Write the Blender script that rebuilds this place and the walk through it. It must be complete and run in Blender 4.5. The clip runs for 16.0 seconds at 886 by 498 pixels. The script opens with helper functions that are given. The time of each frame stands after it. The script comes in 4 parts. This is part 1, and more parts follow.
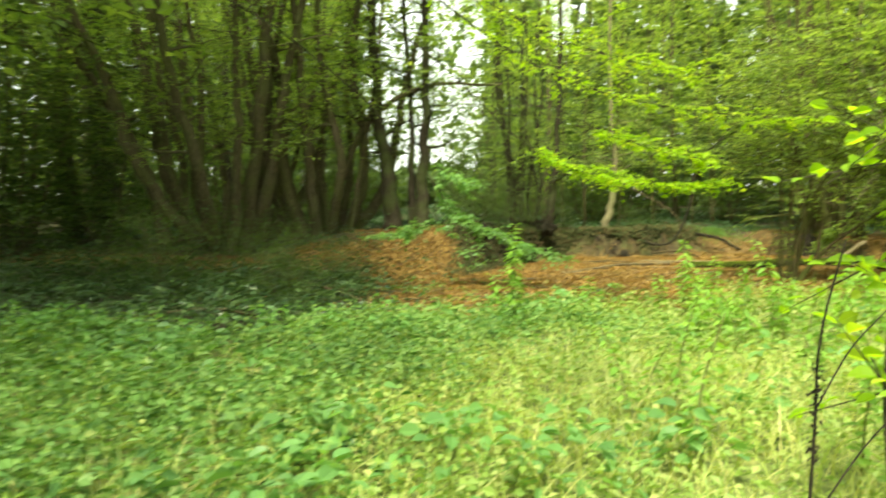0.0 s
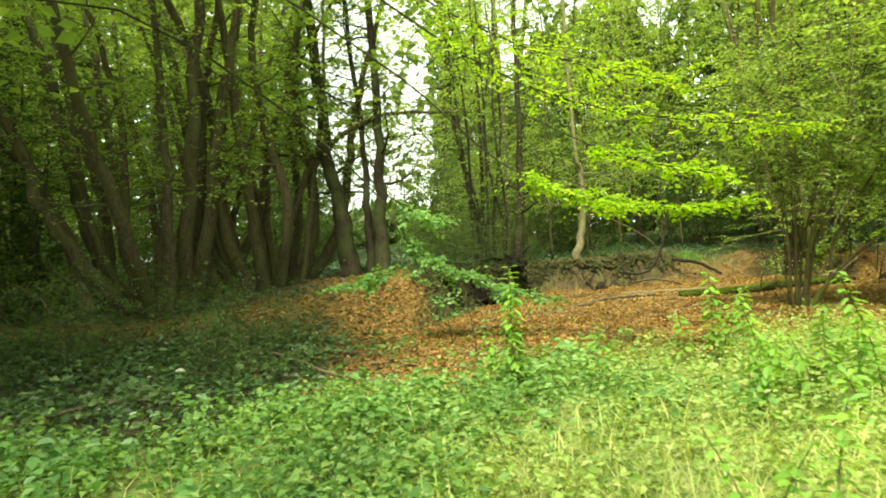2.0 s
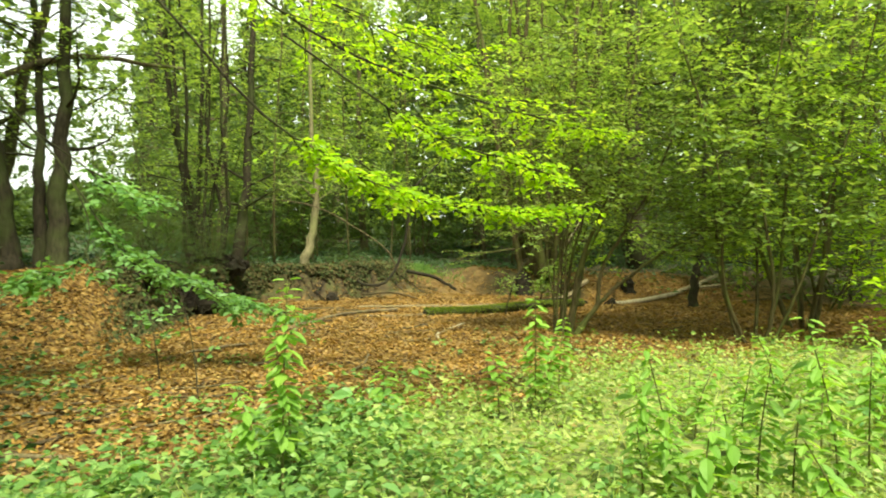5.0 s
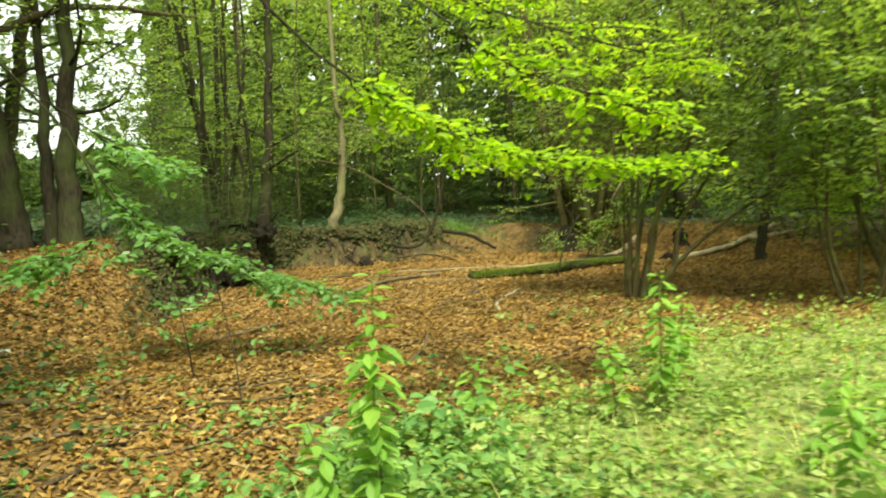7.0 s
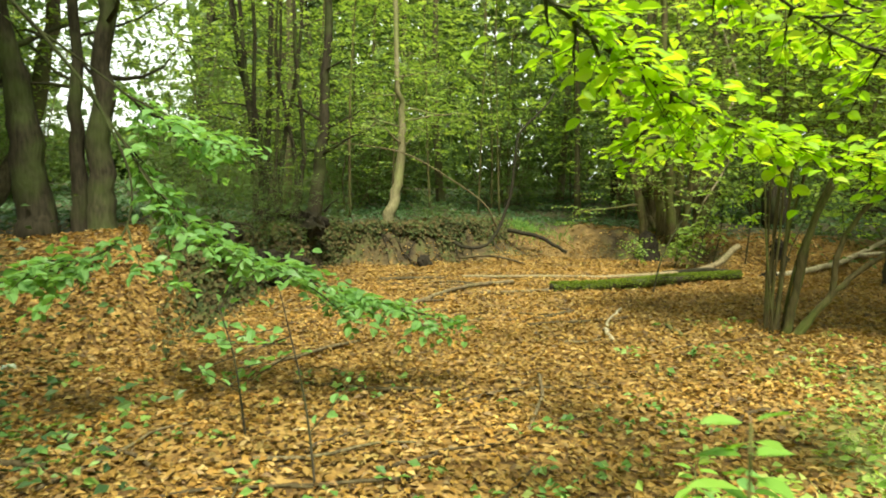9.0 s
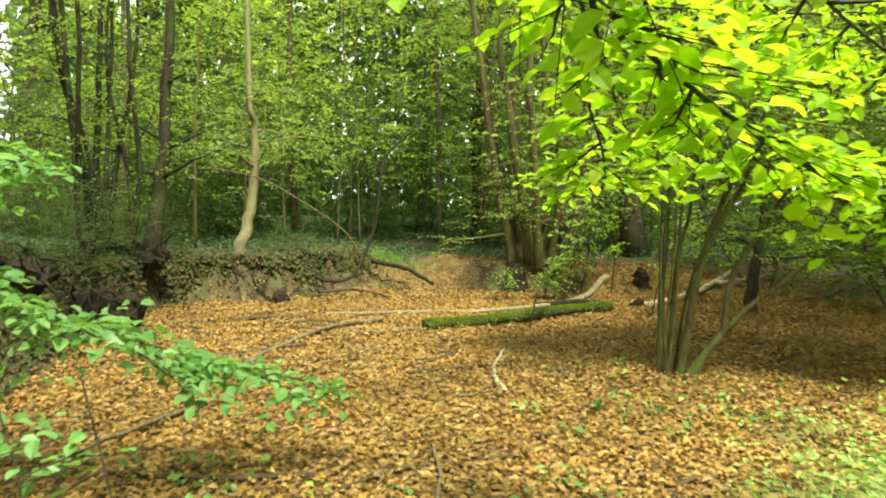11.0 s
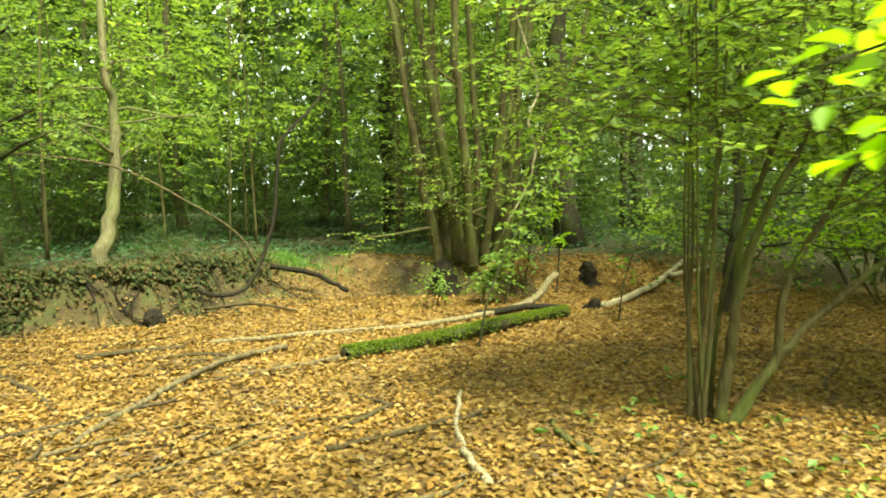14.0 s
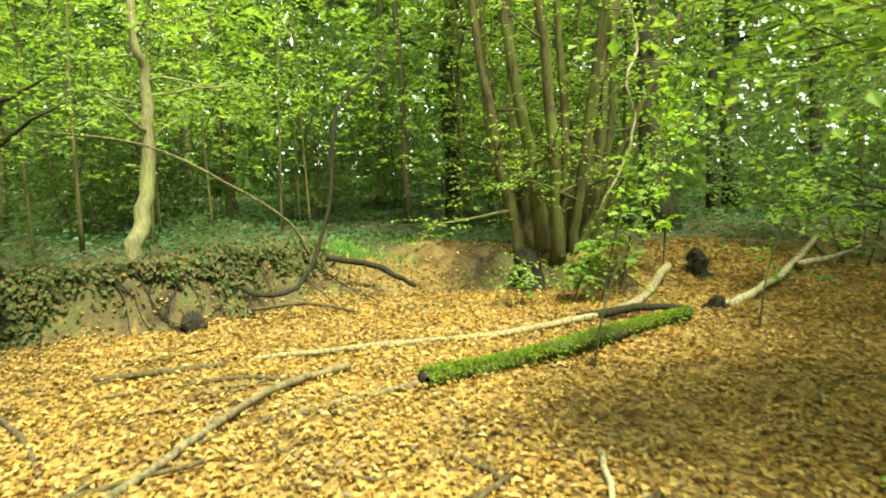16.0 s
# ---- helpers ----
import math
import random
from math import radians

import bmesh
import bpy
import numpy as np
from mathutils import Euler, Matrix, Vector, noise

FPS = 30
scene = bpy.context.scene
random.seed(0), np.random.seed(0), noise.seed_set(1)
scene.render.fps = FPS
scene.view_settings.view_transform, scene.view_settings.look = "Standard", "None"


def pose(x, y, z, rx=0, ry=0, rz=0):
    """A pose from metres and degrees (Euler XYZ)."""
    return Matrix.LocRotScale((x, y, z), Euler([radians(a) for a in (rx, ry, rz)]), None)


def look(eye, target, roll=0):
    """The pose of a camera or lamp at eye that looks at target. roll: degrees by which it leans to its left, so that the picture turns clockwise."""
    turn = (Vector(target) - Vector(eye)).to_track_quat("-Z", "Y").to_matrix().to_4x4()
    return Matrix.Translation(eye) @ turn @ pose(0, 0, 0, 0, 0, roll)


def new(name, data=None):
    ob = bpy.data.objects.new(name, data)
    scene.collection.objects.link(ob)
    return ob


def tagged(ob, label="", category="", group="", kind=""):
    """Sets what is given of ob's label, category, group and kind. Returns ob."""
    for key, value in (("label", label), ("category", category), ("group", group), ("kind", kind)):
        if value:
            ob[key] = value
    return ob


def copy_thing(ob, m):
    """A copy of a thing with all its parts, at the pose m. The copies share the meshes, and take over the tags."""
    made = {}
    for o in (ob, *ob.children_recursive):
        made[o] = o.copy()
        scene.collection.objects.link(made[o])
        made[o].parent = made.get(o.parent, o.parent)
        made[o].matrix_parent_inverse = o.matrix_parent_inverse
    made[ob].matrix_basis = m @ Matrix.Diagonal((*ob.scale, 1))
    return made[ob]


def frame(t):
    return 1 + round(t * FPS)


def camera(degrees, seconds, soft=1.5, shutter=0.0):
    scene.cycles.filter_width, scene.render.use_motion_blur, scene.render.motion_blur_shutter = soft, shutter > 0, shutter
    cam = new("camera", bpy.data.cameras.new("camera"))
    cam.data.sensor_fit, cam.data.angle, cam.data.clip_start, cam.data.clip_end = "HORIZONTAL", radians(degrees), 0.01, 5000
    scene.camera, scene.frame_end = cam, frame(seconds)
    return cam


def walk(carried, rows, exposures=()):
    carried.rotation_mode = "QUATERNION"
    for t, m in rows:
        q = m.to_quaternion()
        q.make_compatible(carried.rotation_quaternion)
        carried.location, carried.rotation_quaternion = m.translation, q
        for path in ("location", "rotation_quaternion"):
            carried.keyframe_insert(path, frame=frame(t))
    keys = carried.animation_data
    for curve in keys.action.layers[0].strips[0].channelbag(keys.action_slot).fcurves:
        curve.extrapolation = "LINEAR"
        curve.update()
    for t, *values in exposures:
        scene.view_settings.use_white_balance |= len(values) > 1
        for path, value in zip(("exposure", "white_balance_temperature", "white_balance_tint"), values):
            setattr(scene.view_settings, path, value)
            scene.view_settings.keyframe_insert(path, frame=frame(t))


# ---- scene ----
cam = camera(63.0, 16.0, 1.9, 0.5)
PATH = [
    (0, (0.329, 0.884, 1.187), (0.304, 2.882, 1.087), -0.8),
    (0.5, (0.355, 1.23, 1.184), (0.594, 3.215, 1.16), 0.0),
    (1, (0.301, 1.708, 1.248), (0.668, 3.674, 1.279), -0.7),
    (1.5, (0.246, 1.983, 1.224), (0.539, 3.962, 1.203), -0.6),
    (2, (0.144, 2.425, 1.246), (0.249, 4.422, 1.246), -4.5),
    (2.5, (0.082, 2.673, 1.243), (0.302, 4.661, 1.241), -3.4),
    (3, (0.04, 3.192, 1.231), (0.356, 5.167, 1.242), -1.3),
    (3.5, (0.133, 3.585, 1.209), (0.575, 5.536, 1.221), -1.9),
    (4, (0.108, 4.047, 1.227), (0.637, 5.973, 1.323), -0.7),
    (4.2, (0.123, 4.242, 1.21), (0.753, 6.139, 1.275), -0.1),
    (6.3, (0.044, 5.255, 1.324), (1.004, 7.008, 1.274), -0.2),
    (6.5, (0.069, 5.427, 1.323), (0.963, 7.215, 1.286), -0.4),
    (7, (0.155, 5.831, 1.325), (0.988, 7.643, 1.176), -2.3),
    (7.5, (0.222, 6.235, 1.324), (0.89, 8.112, 1.151), -1.5),
    (8, (0.198, 6.493, 1.296), (0.872, 8.367, 1.107), 1.3),
    (8.2, (0.242, 6.756, 1.316), (0.918, 8.631, 1.152), 1.0),
    (10.3, (0.117, 7.918, 1.417), (1.113, 9.641, 1.218), -1.0),
    (10.5, (0.204, 8.035, 1.424), (1.242, 9.736, 1.255), -1.1),
    (11, (0.452, 8.337, 1.415), (1.558, 10.002, 1.321), 0.5),
    (11.5, (0.624, 8.631, 1.429), (1.68, 10.329, 1.385), -0.8),
    (12, (0.842, 9.065, 1.363), (1.99, 10.701, 1.281), -0.4),
    (12.5, (1.012, 9.299, 1.396), (2.184, 10.917, 1.313), -1.6),
    (13, (1.292, 9.609, 1.405), (2.488, 11.21, 1.335), -1.1),
    (13.5, (1.489, 9.956, 1.381), (2.775, 11.482, 1.251), -1.1),
    (14, (1.525, 10.254, 1.411), (2.839, 11.757, 1.292), -1.3),
    (14.5, (1.67, 10.619, 1.353), (2.942, 12.157, 1.223), -0.2),
    (15, (1.858, 10.97, 1.359), (3.089, 12.532, 1.14), -1.8),
    (15.5, (2.066, 11.337, 1.361), (3.272, 12.921, 1.17), -1.9),
    (16, (2.291, 11.758, 1.434), (3.491, 13.349, 1.262), -2.2),
]
walk(cam, [(t, look(eye, target, roll)) for t, eye, target, roll in PATH], [(0.0, 1.3, 7500, -8), (3.0, 1.3, 7400, -7), (7.0, 1.1, 7200, -5), (8.2, 1.14, 7200, -5), (10.3, 1.44, 7000, -4), (13.0, 1.55, 7300, -11), (16.0, 1.92, 7600, -20)])

# ---- light: bright overcast sky, high veiled sun over the clearing ----
SUN_ELEVATION, SUN_AZIMUTH = radians(60), radians(192)
world = bpy.data.worlds.new("overcast_sky")
scene.world = world
world.use_nodes = True
wn = world.node_tree
wn.nodes.clear()
sky = wn.nodes.new("ShaderNodeTexSky")
sky.sky_type, sky.sun_disc = "NISHITA", False
sky.sun_elevation, sky.sun_rotation = SUN_ELEVATION, SUN_AZIMUTH
sky.dust_density, sky.ozone_density = 4.0, 0.6
veil = wn.nodes.new("ShaderNodeMixRGB")
veil.inputs[0].default_value = 0.7
veil.inputs[2].default_value = (11.0, 11.4, 11.6, 1)
back = wn.nodes.new("ShaderNodeBackground")
back.inputs[1].default_value = 0.1
wout = wn.nodes.new("ShaderNodeOutputWorld")
wn.links.new(sky.outputs[0], veil.inputs[1])
wn.links.new(veil.outputs[0], back.inputs[0])
wn.links.new(back.outputs[0], wout.inputs[0])
lamp = bpy.data.lights.new("sun", "SUN")
lamp.energy, lamp.angle, lamp.color = 5.0, radians(12), (1.0, 0.95, 0.84)
sun = new("sun", lamp)
sun.matrix_world = look((math.sin(SUN_AZIMUTH) * math.cos(SUN_ELEVATION) * 50, math.cos(SUN_AZIMUTH) * math.cos(SUN_ELEVATION) * 50,
                         math.sin(SUN_ELEVATION) * 50), (0, 0, 0))


# ---- materials ----
def material(name, roughness=0.8):
    m = bpy.data.materials.new(name)
    m.use_nodes = True
    nt = m.node_tree
    b = nt.nodes["Principled BSDF"]
    b.inputs["Roughness"].default_value = roughness
    b.inputs["Specular IOR Level"].default_value = 0.3
    return m, nt, b


def ramp(nt, stops, source):
    r = nt.nodes.new("ShaderNodeValToRGB")
    e = r.color_ramp.elements
    while len(e) < len(stops):
        e.new(0.5)
    for k, (p, c) in enumerate(stops):
        e[k].position, e[k].color = p, (*c, 1)
    nt.links.new(source, r.inputs[0])
    return r.outputs[0]


def noise_out(nt, scale, detail=4.0, stretch=None, out=0):
    tc = nt.nodes.new("ShaderNodeTexCoord")
    n = nt.nodes.new("ShaderNodeTexNoise")
    n.inputs["Scale"].default_value, n.inputs["Detail"].default_value = scale, detail
    if stretch:
        mp = nt.nodes.new("ShaderNodeMapping")
        mp.inputs["Scale"].default_value = stretch
        nt.links.new(tc.outputs["Object"], mp.inputs[0])
        nt.links.new(mp.outputs[0], n.inputs["Vector"])
    else:
        nt.links.new(tc.outputs["Object"], n.inputs["Vector"])
    return n.outputs[out]


def mix(nt, fac, a, b, mode="MIX"):
    m = nt.nodes.new("ShaderNodeMixRGB")
    m.blend_type = mode
    for sock, v in zip(m.inputs, (fac, a, b)):
        if isinstance(v, (int, float)):
            sock.default_value = v
        elif isinstance(v, tuple):
            sock.default_value = (*v, 1)
        else:
            nt.links.new(v, sock)
    return m.outputs[0]


def bump(nt, b, height, strength, distance):
    n = nt.nodes.new("ShaderNodeBump")
    n.inputs["Strength"].default_value, n.inputs["Distance"].default_value = strength, distance
    nt.links.new(height, n.inputs["Height"])
    nt.links.new(n.outputs[0], b.inputs["Normal"])


def leaf_material(name, colours, through_light=0.45, gloss=0.5):
    """Foliage: each leaf its own shade, part of the light passes through."""
    m, nt, b = material(name, gloss)
    g = nt.nodes.new("ShaderNodeNewGeometry")
    c = ramp(nt, [(k / (len(colours) - 1), v) for k, v in enumerate(colours)], g.outputs["Random Per Island"])
    patch = ramp(nt, [(0.3, (0.72, 0.75, 0.7)), (0.7, (1.15, 1.12, 1.0))], noise_out(nt, 1.3, 3))
    c = mix(nt, 1.0, c, patch, "MULTIPLY")
    nt.links.new(c, b.inputs["Base Color"])
    t = nt.nodes.new("ShaderNodeBsdfTranslucent")
    nt.links.new(mix(nt, 1.0, c, (1.6, 1.5, 0.75), "MULTIPLY"), t.inputs[0])
    ms = nt.nodes.new("ShaderNodeMixShader")
    ms.inputs[0].default_value = through_light
    nt.links.new(b.outputs[0], ms.inputs[1])
    nt.links.new(t.outputs[0], ms.inputs[2])
    nt.links.new(ms.outputs[0], nt.nodes["Material Output"].inputs[0])
    return m


def bark_material(name, dark, light, moss=0.35, moss_colour=(0.07, 0.1, 0.025)):
    m, nt, b = material(name, 0.9)
    b.inputs["Specular IOR Level"].default_value = 0.12
    grain = noise_out(nt, 6, 6, (6, 6, 1.2))
    c = ramp(nt, [(0.3, dark), (0.7, light)], grain)
    blotch = ramp(nt, [(0.45, (0, 0, 0)), (0.62, (1, 1, 1))], noise_out(nt, 2.2, 5))
    c = mix(nt, mix(nt, 1.0, blotch, (moss, moss, moss), "MULTIPLY"), c, moss_colour)
    nt.links.new(c, b.inputs["Base Color"])
    bump(nt, b, grain, 0.7, 0.02)
    return m


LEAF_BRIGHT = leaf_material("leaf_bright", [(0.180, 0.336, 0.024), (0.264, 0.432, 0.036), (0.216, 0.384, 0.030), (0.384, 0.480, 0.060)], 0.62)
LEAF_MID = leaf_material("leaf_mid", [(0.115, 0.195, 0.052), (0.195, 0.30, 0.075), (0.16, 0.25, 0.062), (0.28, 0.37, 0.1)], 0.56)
# darker copy of the mid leaf: woodland shade painted into the colour
LEAF_SHADED = leaf_material("leaf_shaded", [(0.045, 0.08, 0.028), (0.07, 0.118, 0.036), (0.1, 0.155, 0.048)], 0.5)
LEAF_COOL = leaf_material("leaf_cool", [(0.112, 0.238, 0.084), (0.168, 0.322, 0.112), (0.140, 0.280, 0.084)], 0.48, 0.4)
IVY = leaf_material("ivy", [(0.025, 0.055, 0.02), (0.04, 0.085, 0.03), (0.06, 0.11, 0.035), (0.09, 0.14, 0.05)], 0.2, 0.35)
BANK_IVY = leaf_material("bank_ivy", [(0.02, 0.032, 0.01), (0.045, 0.062, 0.018), (0.06, 0.052, 0.02), (0.09, 0.062, 0.028), (0.06, 0.085, 0.024)], 0.2, 0.85)
CARPET = leaf_material("carpet_leaf", [(0.035, 0.075, 0.036), (0.055, 0.11, 0.05), (0.045, 0.09, 0.044)], 0.3)
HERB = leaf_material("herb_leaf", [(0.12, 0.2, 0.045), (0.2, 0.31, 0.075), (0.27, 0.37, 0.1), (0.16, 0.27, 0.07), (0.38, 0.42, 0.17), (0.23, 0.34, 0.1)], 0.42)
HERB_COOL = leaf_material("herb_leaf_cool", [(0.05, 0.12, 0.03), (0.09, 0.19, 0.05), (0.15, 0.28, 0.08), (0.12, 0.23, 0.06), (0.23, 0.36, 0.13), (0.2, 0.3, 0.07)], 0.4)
NETTLE = leaf_material("nettle_leaf", [(0.14, 0.28, 0.05), (0.2, 0.36, 0.07), (0.26, 0.42, 0.08)], 0.48)
GRASS = leaf_material("grass_blade", [(0.2, 0.3, 0.06), (0.3, 0.38, 0.1), (0.48, 0.48, 0.2), (0.22, 0.33, 0.07), (0.36, 0.42, 0.14), (0.55, 0.51, 0.26)], 0.38)
MOSS = leaf_material("moss_tuft", [(0.08, 0.13, 0.015), (0.14, 0.2, 0.025), (0.18, 0.24, 0.03)], 0.3, 0.9)
LITTER = leaf_material("fallen_leaf", [(0.115, 0.059, 0.018), (0.246, 0.135, 0.033), (0.328, 0.205, 0.061), (0.180, 0.090, 0.023), (0.394, 0.279, 0.102), (0.057, 0.033, 0.015), (0.295, 0.172, 0.043), (0.221, 0.139, 0.045), (0.082, 0.045, 0.016)], 0.15, 0.55)
BARK_DARK = bark_material("bark_dark", (0.016, 0.013, 0.008), (0.048, 0.040, 0.026), 0.4)
BARK_BROWN = bark_material("bark_brown", (0.042, 0.034, 0.02), (0.125, 0.105, 0.062), 0.5, (0.09, 0.105, 0.035))
BARK_PALE = bark_material("bark_pale", (0.1, 0.088, 0.046), (0.215, 0.19, 0.11), 0.45, (0.16, 0.19, 0.06))
BARK_GREEN = bark_material("bark_green", (0.038, 0.032, 0.014), (0.105, 0.085, 0.041), 0.6, (0.1, 0.13, 0.03))
DEADWOOD = bark_material("deadwood", (0.04, 0.029, 0.016), (0.18, 0.14, 0.082), 0.2)
DEADWOOD_PALE = bark_material("deadwood_pale", (0.14, 0.11, 0.065), (0.4, 0.35, 0.24), 0.05)
DEADWOOD_TAN = bark_material("deadwood_tan", (0.06, 0.045, 0.025), (0.27, 0.215, 0.13), 0.2)
STICK_DARK = bark_material("stick_dark", (0.028, 0.02, 0.012), (0.095, 0.07, 0.04), 0.1)
ROOT = bark_material("root", (0.008, 0.007, 0.005), (0.028, 0.022, 0.015), 0.05)
STALK = bark_material("stalk", (0.08, 0.09, 0.03), (0.16, 0.15, 0.06), 0.3)


def ground_material():
    m, nt, b = material("ground", 0.95)
    zone = nt.nodes.new("ShaderNodeVertexColor")
    zone.layer_name = "zone"
    sep = nt.nodes.new("ShaderNodeSeparateColor")
    nt.links.new(zone.outputs[0], sep.inputs[0])
    tc = nt.nodes.new("ShaderNodeTexCoord")
    v = nt.nodes.new("ShaderNodeTexVoronoi")
    v.inputs["Scale"].default_value = 22
    nt.links.new(tc.outputs["Object"], v.inputs["Vector"])
    cell = nt.nodes.new("ShaderNodeSeparateColor")
    nt.links.new(v.outputs["Color"], cell.inputs[0])
    litter = ramp(nt, [(0.0, (0.05, 0.03, 0.012)), (0.4, (0.145, 0.084, 0.024)), (0.75, (0.24, 0.152, 0.044)), (1.0, (0.32, 0.22, 0.08))], cell.outputs[0])
    litter = mix(nt, 1.0, litter, ramp(nt, [(0.3, (0.55, 0.5, 0.45)), (0.65, (1.1, 1.05, 1.0))], noise_out(nt, 0.9, 5)), "MULTIPLY")
    earth = ramp(nt, [(0.3, (0.018, 0.013, 0.007)), (0.48, (0.055, 0.04, 0.017)), (0.6, (0.045, 0.048, 0.015)), (0.8, (0.13, 0.088, 0.034))], noise_out(nt, 3.5, 8))
    sand = ramp(nt, [(0.3, (0.05, 0.032, 0.012)), (0.55, (0.12, 0.075, 0.027)), (0.75, (0.2, 0.13, 0.05))], noise_out(nt, 4.0, 8))
    soil = mix(nt, ramp(nt, [(0.55, (0, 0, 0)), (0.95, (1, 1, 1))], sep.outputs[2]), earth, sand)
    bare = ramp(nt, [(0.05, (0, 0, 0)), (0.5, (1, 1, 1))], sep.outputs[2])
    turf = ramp(nt, [(0.3, (0.05, 0.065, 0.02)), (0.5, (0.12, 0.15, 0.04)), (0.75, (0.25, 0.24, 0.08))], noise_out(nt, 9.0, 6))
    woods = ramp(nt, [(0.3, (0.02, 0.018, 0.008)), (0.6, (0.045, 0.04, 0.017)), (0.8, (0.085, 0.055, 0.022))], noise_out(nt, 2.0, 7))
    c = mix(nt, sep.outputs[0], woods, litter)
    c = mix(nt, bare, c, soil)
    c = mix(nt, sep.outputs[1], c, turf)
    nt.links.new(c, b.inputs["Base Color"])
    bump(nt, b, mix(nt, 0.5, v.outputs["Distance"], noise_out(nt, 12, 6)), 0.8, 0.03)
    return m


GROUND = ground_material()


# ---- lie of the land ----
def smooth(t):
    t = np.clip(t, 0, 1)
    return t * t * (3 - 2 * t)


BANK_X = [-30, -8, -4, -1.5, 0, 0.8, 1.6, 2.9, 4.85, 6.2, 7.5, 8.6, 9.2, 10, 11.5, 14, 20, 40]
BANK_Y = [12, 13, 13.2, 13, 13.8, 15.4, 17.6, 19.75, 20.05, 20.25, 20.0, 19.6, 18.8, 17.6, 16.2, 14.5, 13, 12]
BANK_H = [0.4, 0.4, 0.5, 0.85, 0.95, 0.85, 0.7, 0.6, 0.62, 0.62, 0.62, 0.62, 0.6, 0.5, 0.5, 0.55, 0.6, 0.6]
BANK_W = [5, 4, 3.6, 3.2, 2.2, 1.2, 0.8, 0.5, 0.5, 0.7, 1.9, 2.6, 0.8, 1.4, 3, 4, 4, 5]


def wave(x, y):
    return (np.sin(x * 0.9 + 1.3 * np.sin(y * 0.7)) * np.cos(y * 1.1 + x * 0.35) + 0.6 * np.sin(x * 2.3 + y * 1.7) * np.sin(y * 2.9 - x)
            + 0.35 * np.sin(x * 6.1 - y * 4.3) * np.cos(y * 5.7 + x * 2.2))


def land(x, y):
    """Height of the ground."""
    x, y = np.asarray(x, float), np.asarray(y, float)
    edge = np.interp(x, BANK_X, BANK_Y) + 0.12 * wave(x * 2, y * 0.3) + 0.14 * wave(x * 4.3, 1.0) * (x > 1)
    z = np.interp(x, BANK_X, BANK_H) * smooth((y - edge) / np.interp(x, BANK_X, BANK_W))
    z = z + 0.035 * np.clip(y - 23, 0, 45) + 0.05 * np.clip(-1 - x, 0, 6) * smooth((y - 5) / 5) - 0.05 * smooth((y - 13) / 3)
    return z + 0.03 * wave(x, y) + 0.035 * wave(x * 2.7, y * 2.7) * smooth((y - 18) / 2)


def meadow_edge(x):
    return np.interp(x, [-8, -2, -0.7, 0.4, 1.1, 1.9, 2.8, 3.6, 4.3, 5, 7, 12, 30], [7, 7.6, 8.2, 8.9, 9.1, 9.3, 9.5, 9.9, 10.4, 10.8, 10.4, 10, 10])


def meadow(x, y):
    """1 in the grassy clearing, 0 outside."""
    return smooth((meadow_edge(x) - y + 0.35 * wave(x * 1.7, y * 1.7)) / 0.9 + 0.5)


def leafbed(x, y):
    """1 on the bed of fallen leaves."""
    rim = np.interp(x, BANK_X, BANK_Y)
    far = np.where(x < 1.2, 3.2 - 3.0 * smooth((x - 0.1) / 0.6), np.where(x > 9, 3.0, 0.15 + 1.1 * smooth(1.5 - np.abs(x - 8.1) / 1.2)))
    inside = smooth((rim + far - y) / 0.6 + 0.5)
    left = smooth((x + 0.45 + 0.45 * wave(x, y) + np.clip(y - 10, 0, 6) * 0.14) / 1.1 + 0.5)
    strip = smooth(1.2 - np.abs(y - 14.6) / 0.9) * smooth((-1 - x) / 1.5)
    return inside * np.clip(left + strip, 0, 1) * (1 - meadow(x, y)) * smooth((16 - x) / 4)


# ---- building blocks ----
def make_mesh(name, verts, quads, mat, smooth_faces=False):
    verts, quads = np.asarray(verts, np.float32), np.asarray(quads, np.int32)
    me = bpy.data.meshes.new(name)
    n = quads.shape[1]
    me.vertices.add(len(verts))
    me.vertices.foreach_set("co", verts.ravel())
    me.loops.add(quads.size)
    me.loops.foreach_set("vertex_index", quads.ravel())
    me.polygons.add(len(quads))
    me.polygons.foreach_set("loop_start", np.arange(0, quads.size, n, dtype=np.int32))
    me.polygons.foreach_set("use_smooth", np.full(len(quads), smooth_faces))
    me.materials.append(mat)
    me.update(calc_edges=True)
    return me


def part(name, geo, mat, parent=None, label="", smooth_faces=False):
    """Link geometry (vertices, quads) as one mesh object under its thing."""
    ob = new(name, make_mesh(name, geo[0], geo[1], mat, smooth_faces))
    ob.parent = parent
    return tagged(ob, label)


def merge(*geos):
    geos = [g for g in geos if g is not None and len(g[0])]
    off, vs, qs = 0, [], []
    for v, q in geos:
        vs.append(v)
        qs.append(np.asarray(q) + off)
        off += len(v)
    return np.concatenate(vs), np.concatenate(qs)


def unit(v):
    v = np.asarray(v, float)
    return v / np.maximum(np.linalg.norm(v, axis=-1, keepdims=True), 1e-9)


def spline(points, n):
    """A smooth curve through the points."""
    p = np.asarray(points, float)
    p = np.vstack([2 * p[0] - p[1], p, 2 * p[-1] - p[-2]])
    out = []
    for s in np.linspace(0, len(p) - 3 - 1e-6, n):
        k = int(s)
        t = s - k
        a, b, c, d = p[k:k + 4]
        out.append(0.5 * (2 * b + (c - a) * t + (2 * a - 5 * b + 4 * c - d) * t * t + (3 * b - a - 3 * c + d) * t ** 3))
    return np.array(out)


